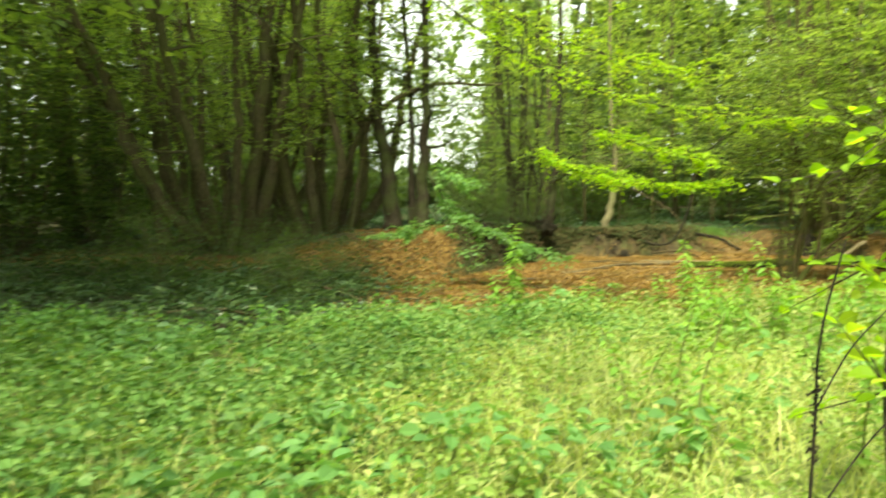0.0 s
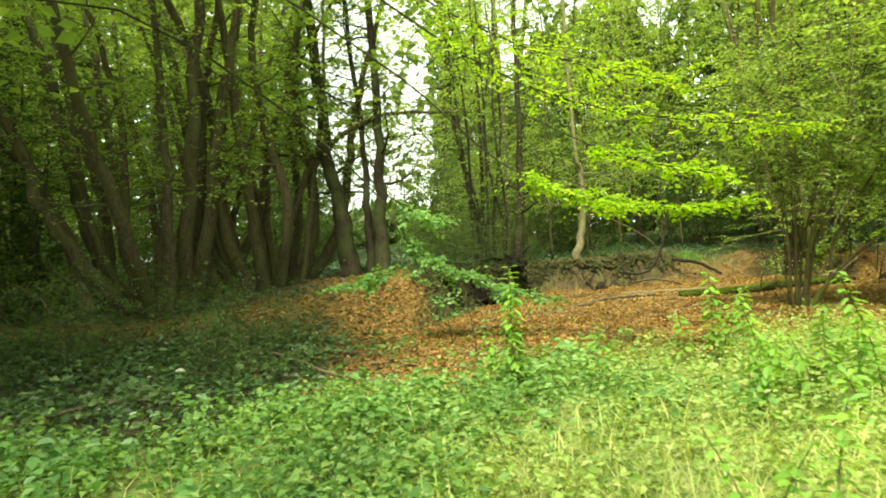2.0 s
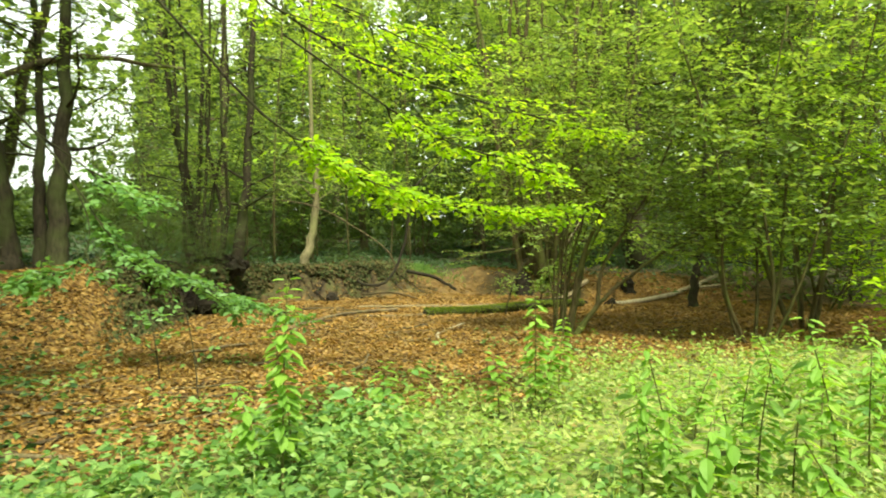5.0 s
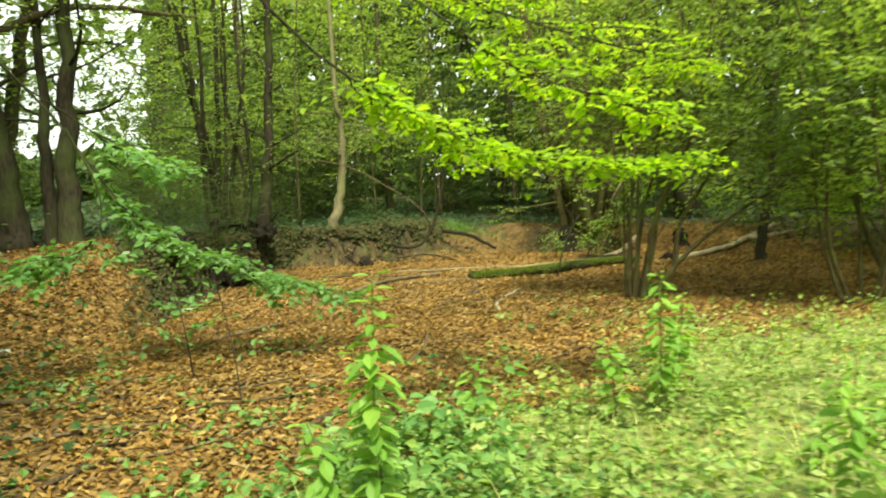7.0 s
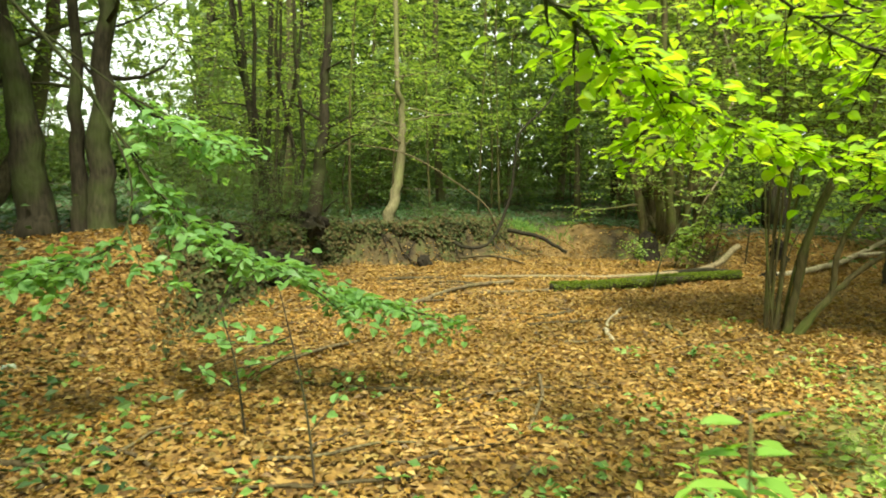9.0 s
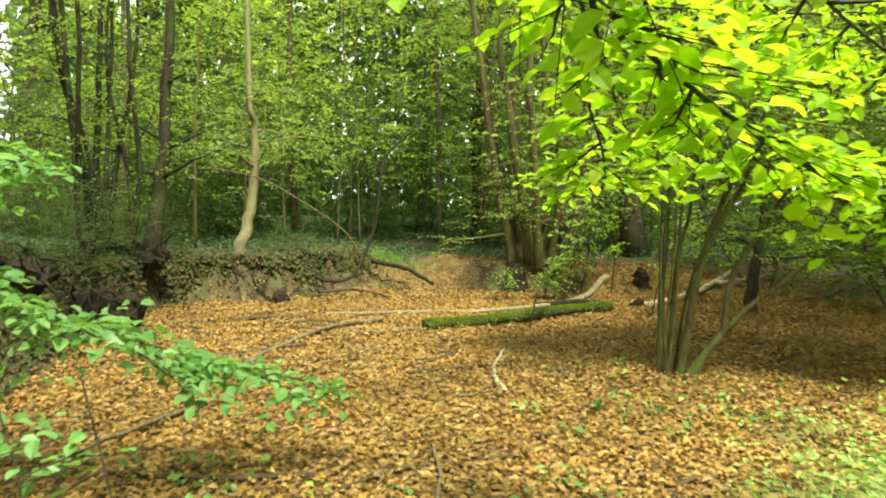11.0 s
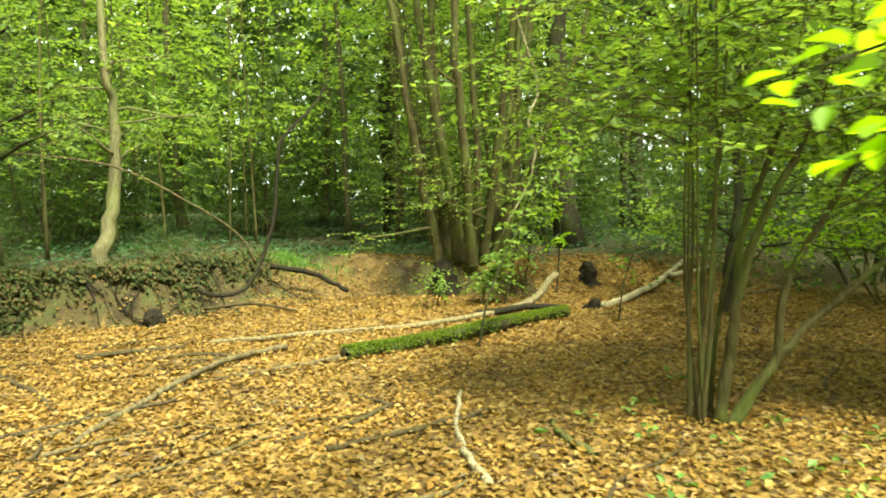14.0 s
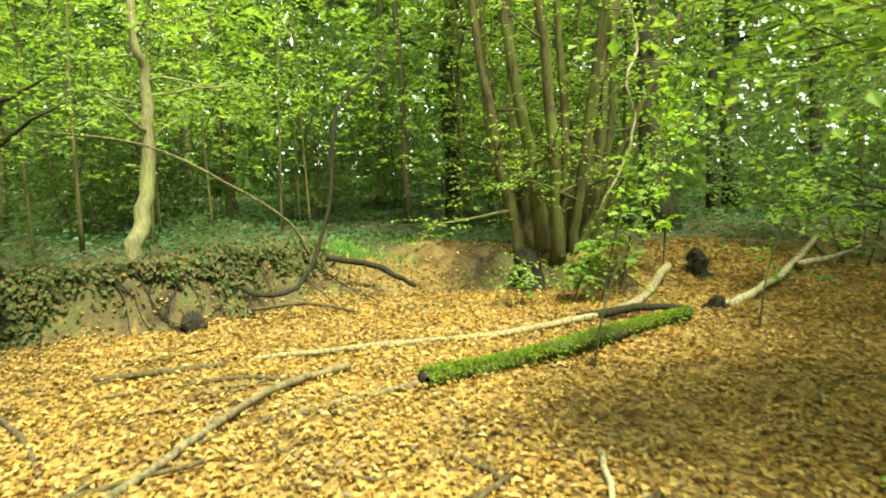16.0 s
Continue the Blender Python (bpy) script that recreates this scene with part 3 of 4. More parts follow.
tree("twin_tree", -0.55, 16.2, [(-0.35, 0, [(0, 0, 0), (-0.1, 0, 1.2), (-0.3, 0, 3.0), (-0.6, 0.1, 8.5)], 0.21),
                                (0.25, 0, [(0, 0, 0), (0.02, 0, 1.2), (0.12, 0, 3.0), (0.1, 0.1, 9)], 0.16),
                                (0.05, 0.1, [(0, 0, 0), (0.0, 0.05, 1.2), (-0.02, 0.1, 3.0), (-0.3, 0.3, 8)], 0.1)],
     BARK_DARK, LEAF_MID, "dark twin-trunked tree on top of the leafy mound", "tree", "", limbs=11, reach=2.0, twigs=12, start=0.42, leaf=0.085, seed=34, stem_name="trunk", top=(16, 4.5, 46, 0.19))
tree("thin_coppice", 2.2, 20.5, stool(23, 9, 8.0, 0.7, 0.04, 0.085, 0.4), BARK_DARK, LEAF_MID,
     "cluster of slender upright stems on the bank", "tree", "", limbs=6, reach=1.2, twigs=10, start=0.3, leaf=0.085, seed=35)
tree("dark_tree", 2.9, 20.5, [(0, 0, [(0, 0, 0), (0.14, 0, 1.0), (0.24, 0, 1.9), (0.38, 0, 4.0), (0.5, 0.1, 9)], 0.155)], BARK_DARK, LEAF_MID,
     "straight dark trunk at the edge of the bank", "tree", "", limbs=11, reach=1.8, twigs=14, start=0.35, leaf=0.085, seed=36, stem_name="trunk")
tree("pale_tree", 4.6, 21.4, [(0, 0, [(0, 0, 0), (0.14, 0, 0.55), (0.28, 0, 1.15), (0.36, 0, 1.9), (0.34, 0, 2.6), (0.26, 0, 3.4), (0.2, 0.1, 8.5)], 0.13)], BARK_PALE, LEAF_MID,
     "pale-barked tree with a crooked trunk on the bank", "tree", "", limbs=10, reach=1.7, twigs=16, start=0.42, leaf=0.085, seed=37, stem_name="trunk", buttress=1.12)
tree("coppice_tree", 10.0, 19.2, stool(24, 17, 8.5, 1.9, 0.04, 0.12, 0.65, (0.2, 0)), BARK_GREEN, LEAF_MID,
     "mossy green coppice clump above the sandy gully", "tree", "coppice trees", limbs=6, reach=1.5, twigs=12, start=0.12, leaf=0.08, seed=38, top=(7, 3.5, 30, 0.16))
def fan(side, depth, points, r):
    """A stem that leans by (sideways, height) points across the view of the hollow."""
    sx, sy, fx, fy = 0.77, -0.64, 0.64, 0.77
    k = lambda s, z: (s * sx + depth * z * 0.12 * fx, s * sy + depth * z * 0.12 * fy, z)
    return (side * sx, side * sy + 0.03 * depth, [k(s - side, z) for s, z in [(side, 0)] + points], r)


tree("hazel", 5.72, 12.55, [fan(-0.12, 0, [(-0.12, 0.6), (-0.12, 1.2), (-0.1, 2.2), (0.0, 4.2)], 0.014), fan(-0.08, 1, [(-0.06, 0.7), (0.0, 1.4), (0.02, 2.4), (0.15, 4.3)], 0.017),
                            fan(-0.1, -1, [(-0.08, 0.7), (-0.05, 1.4), (-0.1, 2.6), (-0.2, 4.2)], 0.015), fan(-0.04, 0, [(0.02, 0.7), (0.05, 1.4), (0.12, 2.4), (0.2, 4.4)], 0.02),
                            fan(0.05, 0, [(0.15, 0.6), (0.22, 1.0), (0.41, 1.5), (0.58, 1.8), (0.76, 2.4), (1.0, 4.3)], 0.04), fan(0.1, 1, [(0.22, 0.7), (0.31, 1.2), (0.46, 1.6), (0.72, 2.3), (1.2, 4.0)], 0.029),
                            fan(0.08, 0, [(0.27, 0.25), (0.44, 0.5), (0.46, 0.8), (0.56, 1.1), (0.73, 1.35), (0.9, 1.65), (1.15, 2.1), (1.7, 3.4)], 0.036),
                            fan(0.12, 0, [(0.3, 0.28), (0.46, 0.5), (0.63, 0.67), (0.95, 0.95), (1.3, 1.2), (1.9, 1.55), (2.6, 2.3)], 0.038),
                            fan(-0.08, -2, [(-0.2, 0.9), (-0.3, 2.0), (-0.5, 3.8)], 0.0112), fan(0.02, 2, [(0.12, 1.0), (0.27, 1.6), (0.33, 2.3), (0.4, 4.2)], 0.024),
                            fan(0.06, 2, [(0.25, 0.9), (0.75, 2.0), (1.5, 3.6)], 0.018), fan(0.0, 2, [(0.0, 1.0), (0.1, 2.2), (0.15, 4.0)], 0.014)],
     BARK_GREEN, LEAF_MID, "many-stemmed hazel rising from one foot in the leaf bed", "shrub", "", limbs=9, reach=1.7, twigs=12, start=0.62, leaf=0.09, per=7, seed=39, lift=0.1, sides=8, buttress=1.5)
# one kind of hazel; bright, mid and dark leaf copies paint in its light
EDGE = "dense hazel at the edge of the clearing, light or shade painted into its leaf tone"
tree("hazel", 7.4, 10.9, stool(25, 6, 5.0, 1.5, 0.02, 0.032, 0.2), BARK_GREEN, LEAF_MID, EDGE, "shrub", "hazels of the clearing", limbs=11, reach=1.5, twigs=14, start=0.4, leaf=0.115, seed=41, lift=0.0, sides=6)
# mostly out of view, raised tall to shade the leaf bed; shade-toned leaves
tree("hazel", 9.2, 11.6, stool(26, 6, 8.0, 2.4, 0.025, 0.045, 0.2), BARK_GREEN, LEAF_SHADED, EDGE, "shrub", "hazels of the clearing", limbs=11, reach=1.8, twigs=20, start=0.36, leaf=0.12, seed=42, lift=0.0, sides=6)
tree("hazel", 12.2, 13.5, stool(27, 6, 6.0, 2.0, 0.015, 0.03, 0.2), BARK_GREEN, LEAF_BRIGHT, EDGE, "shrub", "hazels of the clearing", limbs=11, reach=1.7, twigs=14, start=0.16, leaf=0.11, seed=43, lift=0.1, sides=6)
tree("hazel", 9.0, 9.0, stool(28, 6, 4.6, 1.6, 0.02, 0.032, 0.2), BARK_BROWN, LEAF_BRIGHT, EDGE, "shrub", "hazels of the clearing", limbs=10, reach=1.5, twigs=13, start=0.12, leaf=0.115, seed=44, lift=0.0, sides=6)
tree("side_tree", 10.2, 14.75, [(0, 0, [(0, 0, 0), (0.12, 0, 0.8), (0.3, 0, 1.9), (0.5, 0.2, 7.5)], 0.1)], BARK_DARK, LEAF_MID,
     "dark slim trunk beside the pale fallen branch", "tree", "", limbs=12, reach=2.4, twigs=15, start=0.42, leaf=0.1, seed=40, stem_name="trunk", lift=0.0, buttress=1.15)


def overhang():
    """A tree beside the walk whose two long limbs droop over the clearing."""
    rng = np.random.default_rng(51)
    x, y = -6.4, 9.4
    at = rooted(x, y)
    ob = thing("overhanging_tree", at, "hornbeam with long drooping limbs of bright yellow-green leaves", "tree")
    path = spline([at - np.array([0, 0, 0.1]), at + np.array([0.1, 0, 2.5]), at + np.array([0.3, 0.1, 6]), at + np.array([0.6, 0.4, 11])], 14)
    # high crown out of view, spread wide with outsize leaves to shade the slope
    w, lv, tw = branchy(rng, path, 0.2, 0.6, 20, 5.5, 56, 0.24, spread=2.2, taper=0.3)
    st = part("trunk", local(tube(path, np.linspace(0.22, 0.06, 14), 10, rng, 0.05), at), BARK_DARK, ob, "", True)
    for g in w:
        part("branch", local(g, at), BARK_DARK, st, "", True)
    tagged(part("crown", local(merge(*lv), at), LEAF_MID, ob), kind="stuff")
    tagged(part("twig_work", local(merge(*tw), at), BARK_DARK, ob), kind="stuff")

    def limb(points, r0, sub, mat, label, seed, leaf, per, first, wide=1.0, near=1.0):
        rng = np.random.default_rng(seed)
        p = spline(points, 22)
        wood, lv, tw = [tube(p, np.linspace(r0, 0.004, 22), 6)], [], []
        for k in range(sub):
            u = first + (1 - first) * (k + rng.uniform(0, 0.8)) / sub
            o = along(p, np.array([u]))[0]
            t = unit(along(p, np.array([min(u + 0.04, 1)]))[0] - along(p, np.array([max(u - 0.04, 0)]))[0])
            sd = unit(np.cross(t, (0, 0, 1))) * (1 if k % 2 else -1)
            L = wide * rng.uniform(0.4, 1.05) * (1.2 - 0.7 * u)
            if k % 2:
                L *= near
            q = limb_path(rng, o, t * 0.75 + sd * 0.75 + np.array([0, 0, rng.uniform(-0.15, 0.2) * (3 if wide > 1 else 1)]), L, 4, 0.1, -0.15)
            wood.append(tube(q, np.linspace(0.007, 0.0025, 5), 4))
            m = 6
            oo = along(q, np.linspace(0.15, 0.95, m))
            dd = unit(q[-1] - q[0])[None] + 0.55 * rng.normal(size=(m, 3)) + sd[None] * np.where(np.arange(m) % 2, 0.5, -0.5)[:, None]
            dd[:, 2] *= 0.35
            a, b = sprays(rng, oo, dd, rng.uniform(0.14, 0.32, m), per, leaf, True, 0.2, 0.35, 0.66, 0.0022)
            lv.append(a)
            tw.append(b)
        wd = part("drooping_limb", local(merge(*wood, *tw), at), BARK_DARK, ob, "thin dark drooping limb")
        tagged(part("foliage", local(merge(*lv), at), mat, wd, label), kind="stuff")

    trunk = at
    limb([trunk + np.array([0.3, 0.1, 4.6]), (-3, 8.9, 4.7), (-1.2, 9.0, 3.9), (0.0, 9.15, 3.05), (0.5, 9.2, 2.62), (1.0, 9.28, 2.12), (1.4, 9.33, 1.86), (1.75, 9.33, 1.68), (2.4, 9.34, 1.5), (2.95, 9.32, 1.47), (3.45, 9.3, 1.5)],
         0.012, 34, LEAF_BRIGHT, "bright yellow-green translucent leaves", 52, 0.072, 5, 0.56, 0.32, 0.7)
    limb([(1.2, 9.22, 2.55), (1.8, 9.3, 2.24), (2.3, 9.4, 2.02), (2.9, 9.4, 1.86), (3.3, 9.35, 1.76)],
         0.007, 15, LEAF_BRIGHT, "bright yellow-green translucent leaves", 59, 0.072, 6, 0.3, 0.42)
    limb([trunk + np.array([0.3, 0.1, 5.2]), (-2.6, 9.9, 5.3), (-0.4, 10.2, 4.3), (1.0, 10.4, 3.35), (2.1, 10.45, 2.8), (3.3, 10.4, 2.5), (4.4, 10.6, 2.4), (5.1, 11.0, 2.45)],
         0.018, 27, LEAF_BRIGHT, "bright yellow-green translucent leaves", 53, 0.07, 6, 0.36, 0.9)
    limb([trunk + np.array([0.3, 0.1, 5.8]), (-2.8, 10.4, 6.0), (-0.8, 10.9, 5.2), (0.6, 11.2, 4.3), (1.8, 11.4, 3.7), (3.0, 11.6, 3.35), (4.0, 11.8, 3.2)],
         0.018, 36, LEAF_BRIGHT, "bright yellow-green translucent leaves", 58, 0.075, 6, 0.4, 1.3)
    limb([(1.4, 9.33, 1.86), (1.8, 9.7, 1.86), (2.1, 10.0, 1.78), (2.35, 10.18, 1.66), (2.55, 10.35, 1.56)],
         0.005, 7, LEAF_BRIGHT, "bright yellow-green translucent leaves", 56, 0.075, 6, 0.55, 0.28)
    limb([trunk + np.array([0.3, 0.1, 3.6]), (-3.2, 10.6, 4.3), (-1.4, 11.8, 3.3), (-0.35, 12.05, 2.25), (0.0, 12.1, 1.75), (0.3, 12.1, 1.3), (0.75, 12.1, 0.96), (1.3, 12.15, 0.72), (1.94, 12.2, 0.5)],
         0.016, 26, LEAF_COOL, "cool green hanging leaves", 54, 0.095, 6, 0.52, 0.85)
    limb([(-0.1, 12.08, 1.95), (0.1, 12.0, 1.45), (0.05, 11.95, 1.1), (-0.2, 11.9, 0.95), (-0.6, 11.8, 0.86)],
         0.008, 9, LEAF_COOL, "cool green hanging leaves", 55, 0.095, 6, 0.4, 0.7)
    limb([(-0.35, 12.05, 2.25), (0.0, 12.2, 2.0), (0.25, 12.25, 1.8), (0.5, 12.3, 1.65)],
         0.008, 8, LEAF_COOL, "cool green hanging leaves", 57, 0.095, 6, 0.3, 0.8)


overhang()


# ---- woods behind: trees and underwood, a few kinds set out again and again ----
def model_tree(seed, h, r, bark, leaf_mat, start, limbs, reach, twigs, leaf, label):
    rng = np.random.default_rng(seed)
    pts = [(0, 0, 0), (rng.normal() * 0.1, rng.normal() * 0.1, h * 0.25), (rng.normal() * 0.25, rng.normal() * 0.25, h * 0.6), (rng.normal() * 0.4, rng.normal() * 0.4, h)]
    return tree("forest_tree", 0, 0, [(0, 0, pts, r)], bark, leaf_mat, label, "tree", "trees of the wood", limbs, reach, twigs, leaf, start, 6, seed, 0.1, "trunk", 1.3, 7, split=False)


KINDS = [
    model_tree(61, 13, 0.16, BARK_DARK, LEAF_MID, 0.3, 28, 3.2, 26, 0.15, "tall dark-trunked forest tree with open crown"),
    model_tree(62, 12, 0.1, BARK_BROWN, LEAF_MID, 0.18, 24, 2.8, 26, 0.14, "slender brown-barked forest tree"),
    model_tree(63, 14, 0.2, BARK_DARK, LEAF_MID, 0.32, 28, 3.8, 28, 0.16, "stout dark forest tree"),
    model_tree(65, 13, 0.085, BARK_DARK, LEAF_MID, 0.5, 16, 2.0, 20, 0.14, "slender dark pole of a forest tree"),
    model_tree(66, 12, 0.06, BARK_BROWN, LEAF_MID, 0.45, 16, 1.8, 20, 0.14, "thin straight forest tree"),
    model_tree(64, 9, 0.06, BARK_GREEN, LEAF_MID, 0.15, 24, 2.2, 24, 0.12, "thin green-barked young forest tree"),
]


KINDS.append(model_tree(67, 6.5, 0.017, BARK_GREEN, LEAF_MID, 0.2, 14, 1.0, 10, 0.09, "thin sapling pole of the underwood"))


def model_shrub(seed, n, h, spread, leaf_mat, leaf, limbs, twigs, label):
    return tree("hazel_shrub", 0, 0, stool(seed, n, h, spread, 0.012, 0.03, 0.15), BARK_BROWN, leaf_mat, label, "shrub", "underwood", limbs, 0.9, twigs, leaf, 0.12, 5, seed, 0.0, "stem", 0.8, 5, split=False)


# all in the darkened leaf copy, so the underwood looks shaded
SHRUBS = [
    model_shrub(71, 6, 3.6, 1.4, LEAF_SHADED, 0.11, 10, 11, "leafy hazel shrub of the underwood"),
    model_shrub(72, 7, 4.6, 1.6, LEAF_SHADED, 0.12, 10, 11, "tall underwood shrub with shade painted into its leaves"),
    model_shrub(73, 5, 2.3, 1.2, LEAF_SHADED, 0.1, 9, 11, "low green underwood shrub with shade painted into its leaves"),
]


def set_out(kinds, spots, rng, lo, hi):
    first = set()
    for x, y, k in spots:
        s = rng.uniform(lo, hi)
        m = pose(x, y, float(land(x, y)) - 0.05, 0, 0, rng.uniform(0, 360)) @ Matrix.Scale(s, 4)
        if k in first:
            copy_thing(kinds[k], m)
        else:
            kinds[k].matrix_basis = m
            first.add(k)


def in_gap(x, y):
    """The open view to the bright field beyond the wood."""
    return y > 12 and -0.115 < (x - 0.25) / (y - 3.0) < 0.02


def thin_side(x, y):
    """The side where the wood is thin and the sky shows through."""
    return y > 15 and -0.09 < (x - 0.5) / (y - 5.0) < 0.4


def woods():
    rng = np.random.default_rng(81)
    spots = []
    for _ in range(4000):
        x, y = rng.uniform(-24, 34), rng.uniform(-22, 52)
        rim = float(np.interp(x, BANK_X, BANK_Y))
        behind = y > rim + (3.2 if -7 < x < 9 else 3.5 if x < 14 else 0) and y > 20 - 0.4 * max(0, x - 10)
        right = x > 12.5 and 3 < y < 24
        left = x < -8 and y > 6
        south = y < -14 or (abs(x) > 13 and y < 6)
        if not (behind or right or left or south) or in_gap(x, y) or (thin_side(x, y) and rng.uniform() < 0.25):
            continue
        if x < -6.5 and y < 19 and (x - 0.33) / (y - 0.9 + 1e-6) > -0.74 and y > 1:
            continue
        gap = 1.7 if 20 < y < 32 and x > -3 else 3.0
        if all((x - a) ** 2 + (y - b) ** 2 > gap * gap for a, b, _ in spots):
            spots.append((x, y, int(rng.integers(0, 6))))
        if len(spots) >= 98:
            break
    # unseen trees added beside the walk, only to cast shade on its flanks
    spots += [(-9.2, 12.2, 0), (-7.0, 8.6, 3), (-9.0, 14.2, 2), (-6.8, 5.6, 1), (-4.2, 2.0, 0), (-7.0, 1.5, 2), (11.0, 5.4, 3)]
    spots = [q for q in spots if q[1] < 12 or not -0.13 < (q[0] - 0.25) / (q[1] - 3.0) < 0.05]
    spots += [(14.0, 26.6, 2), (12.2, 26.2, 4), (18.5, 21.5, 0)]
    poles = np.random.default_rng(83)
    spots += [(3.0 + 0.85 * k + poles.uniform(-0.4, 0.4), poles.uniform(22.8, 28), 6) for k in range(18)]
    spots = [q for q in spots if not (12 < q[0] < 19 and 11.5 < q[1] < 18)]
    spots += [(-9.6, 20.0, 2), (-8.4, 17.6, 5), (-10.8, 17.0, 1)]
    set_out(KINDS, spots, rng, 1.0, 1.5)
    spots = []
    for _ in range(5000):
        x, y = rng.uniform(-18, 30), rng.uniform(4, 40)
        rim = float(np.interp(x, BANK_X, BANK_Y))
        carpet_view = 0.55 < (x - 1.8) / max(y - 10.9, 0.1) < 0.85 and y < 30
        behind = y > rim + (6.5 if -1 < x < 14 else 4.0) and y > 22 - 0.5 * max(0, x - 9)
        right = x > 12.5 and 4 < y < 22
        left = x < -7 and y > 9
        if not (behind or right or left) or in_gap(x, y) or carpet_view:
            continue
        if all((x - a) ** 2 + (y - b) ** 2 > 2.4 for a, b, _ in spots):
            spots.append((x, y, int(rng.integers(0, 3))))
        if len(spots) >= 84:
            break
    spots = [q for q in spots if not (12 < q[0] < 17 and 11.5 < q[1] < 18)]
    spots += [(-8.2, 15.2, 1), (-9.2, 16.4, 0), (-7.6, 18.2, 1), (-10.4, 18.6, 1), (-8.9, 14.0, 0), (14.5, 14.6, 0), (13.2, 16.4, 2)]
    set_out(SHRUBS, spots, rng, 0.85, 1.5)
    # low bramble and ivy mounds on the shaded slope and under the bank
    for x, y, k, s in ((-2.2, 11.6, 2, 0.42), (-3.1, 12.6, 1, 0.28), (-1.7, 9.7, 2, 0.36), (-3.5, 10.6, 2, 0.5), (-2.7, 13.9, 1, 0.26), (-4.6, 12.4, 2, 0.5), (-1.5, 12.9, 2, 0.34),
                       (0.95, 17.3, 1, 0.3), (1.6, 18.4, 1, 0.33), (0.5, 16.5, 1, 0.24), (2.3, 19.5, 1, 0.26), (3.4, 20.6, 1, 0.22), (5.6, 21.3, 2, 0.3)):
        copy_thing(SHRUBS[k], pose(x, y, float(land(x, y)) - 0.1, 0, 0, rng.uniform(0, 360)) @ Matrix.Scale(s, 4))
    # the far edge of the wood all round, its shade put into the leaf colour
    rng = np.random.default_rng(82)
    n = 85000
    a = np.where(rng.uniform(0, 1, n) < 0.75, rng.uniform(-0.95, 1.35, n), rng.uniform(0, 2 * math.pi, n))
    r = rng.uniform(38, 58, n)
    x, y = r * np.sin(a), 10 + r * np.cos(a)
    top = 23 + 3 * np.sin(a * 7) + 2 * np.sin(a * 17 + 1) + 1.2 * np.sin(a * 41)
    thin = (y > 0) & ((x - 0.5) / np.maximum(y - 5, 0.1) > -0.09) & ((x - 0.5) / np.maximum(y - 5, 0.1) < 0.42)
    top = np.where(thin, 15 + 3.0 * np.sin(a * 23) + 2 * np.sin(a * 57), top)
    ratio = (x - 0.25) / np.maximum(y - 3, 0.1)
    open_side = (y > 0) & (ratio > -0.12) & (ratio < 0.052)
    z = np.where(open_side, rng.uniform(0, 1, n) * np.where(rng.uniform(0, 1, n) < 0.1, 13, 2.2), rng.uniform(0, 1, n) * top)
    keep = (y > 4) | (z < 14)
    base = np.stack([x, y, land(x, y) + z], -1)[keep]
    k = len(base)
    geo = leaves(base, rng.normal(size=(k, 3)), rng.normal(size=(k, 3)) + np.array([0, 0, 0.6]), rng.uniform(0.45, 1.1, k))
    tagged(part("far_woods", geo, LEAF_SHADED), "distant foliage closing off the wood", "woods", "", "stuff")


woods()


# ---- fallen wood ----
def fallen(name, points, r0, r1, mat, label, category="log", seed=1, n=16, sides=9, rough=0.07, group=""):
    rng = np.random.default_rng(seed)
    p = spline(points, n)
    p[1:-1] += 0.3 * max(r0, r1) * rng.normal(size=(n - 2, 3)) * np.array([1, 1, 0.4])
    at = p[0].copy()
    r = np.linspace(r0, r1, n)
    ob = part(name, local(tube(p, r, sides, rng, rough), at), mat, None, label, True)
    ob.location = at
    return tagged(ob, "", category, group)


def on_ground(points, r):
    """Points given as x, y and a height over the ground."""
    return [(x, y, float(land(x, y)) + r * 0.7 + h) for x, y, h in points]


def moss_log():
    pts = on_ground([(5.35, 16.12, 0), (6.3, 16.05, 0), (7.4, 16.02, 0.02), (8.75, 16.15, 0.02)], 0.09)
    ob = fallen("mossy_log", pts, 0.084, 0.068, BARK_DARK, "fallen log thickly grown with green moss", seed=91)
    rng = np.random.default_rng(92)
    p = spline(pts, 40) - np.array(pts[0])
    n = 9000
    u = rng.uniform(0.0, 1, n)
    a = rng.normal(size=n) * 0.75
    c = along(p, u)
    r = 0.08 - 0.016 * u
    out = np.stack([np.zeros(n), -np.sin(a), np.cos(a)], -1)
    geo = leaves(c + out * r[:, None], out + 0.7 * rng.normal(size=(n, 3)), rng.normal(size=(n, 3)), rng.uniform(0.015, 0.04, n), False, 0.5)
    part("moss", geo, MOSS, ob, "soft green moss")


moss_log()
fallen("fallen_log", on_ground([(4.7, 17.75, 0), (5.75, 17.4, 0), (6.9, 16.98, 0), (8.0, 16.85, 0.02), (8.8, 16.8, 0.16), (9.4, 16.85, 0.46)], 0.045), 0.024, 0.052, DEADWOOD_TAN, "long pale barkless fallen trunk raised at one end", seed=93, n=22)
fallen("fallen_branch", on_ground([(7.9, 16.9, 0.02), (8.6, 16.65, 0.1), (9.1, 16.45, 0.06)], 0.05), 0.05, 0.03, ROOT, "short dark broken branch beside the pale trunk", "branch", 94)
fallen("fallen_branch", on_ground([(4.2, 16.0, 0), (4.8, 16.15, 0), (5.4, 16.2, 0)], 0.03), 0.015, 0.032, DEADWOOD, "pale rotten branch at the mossy log", "branch", 95)
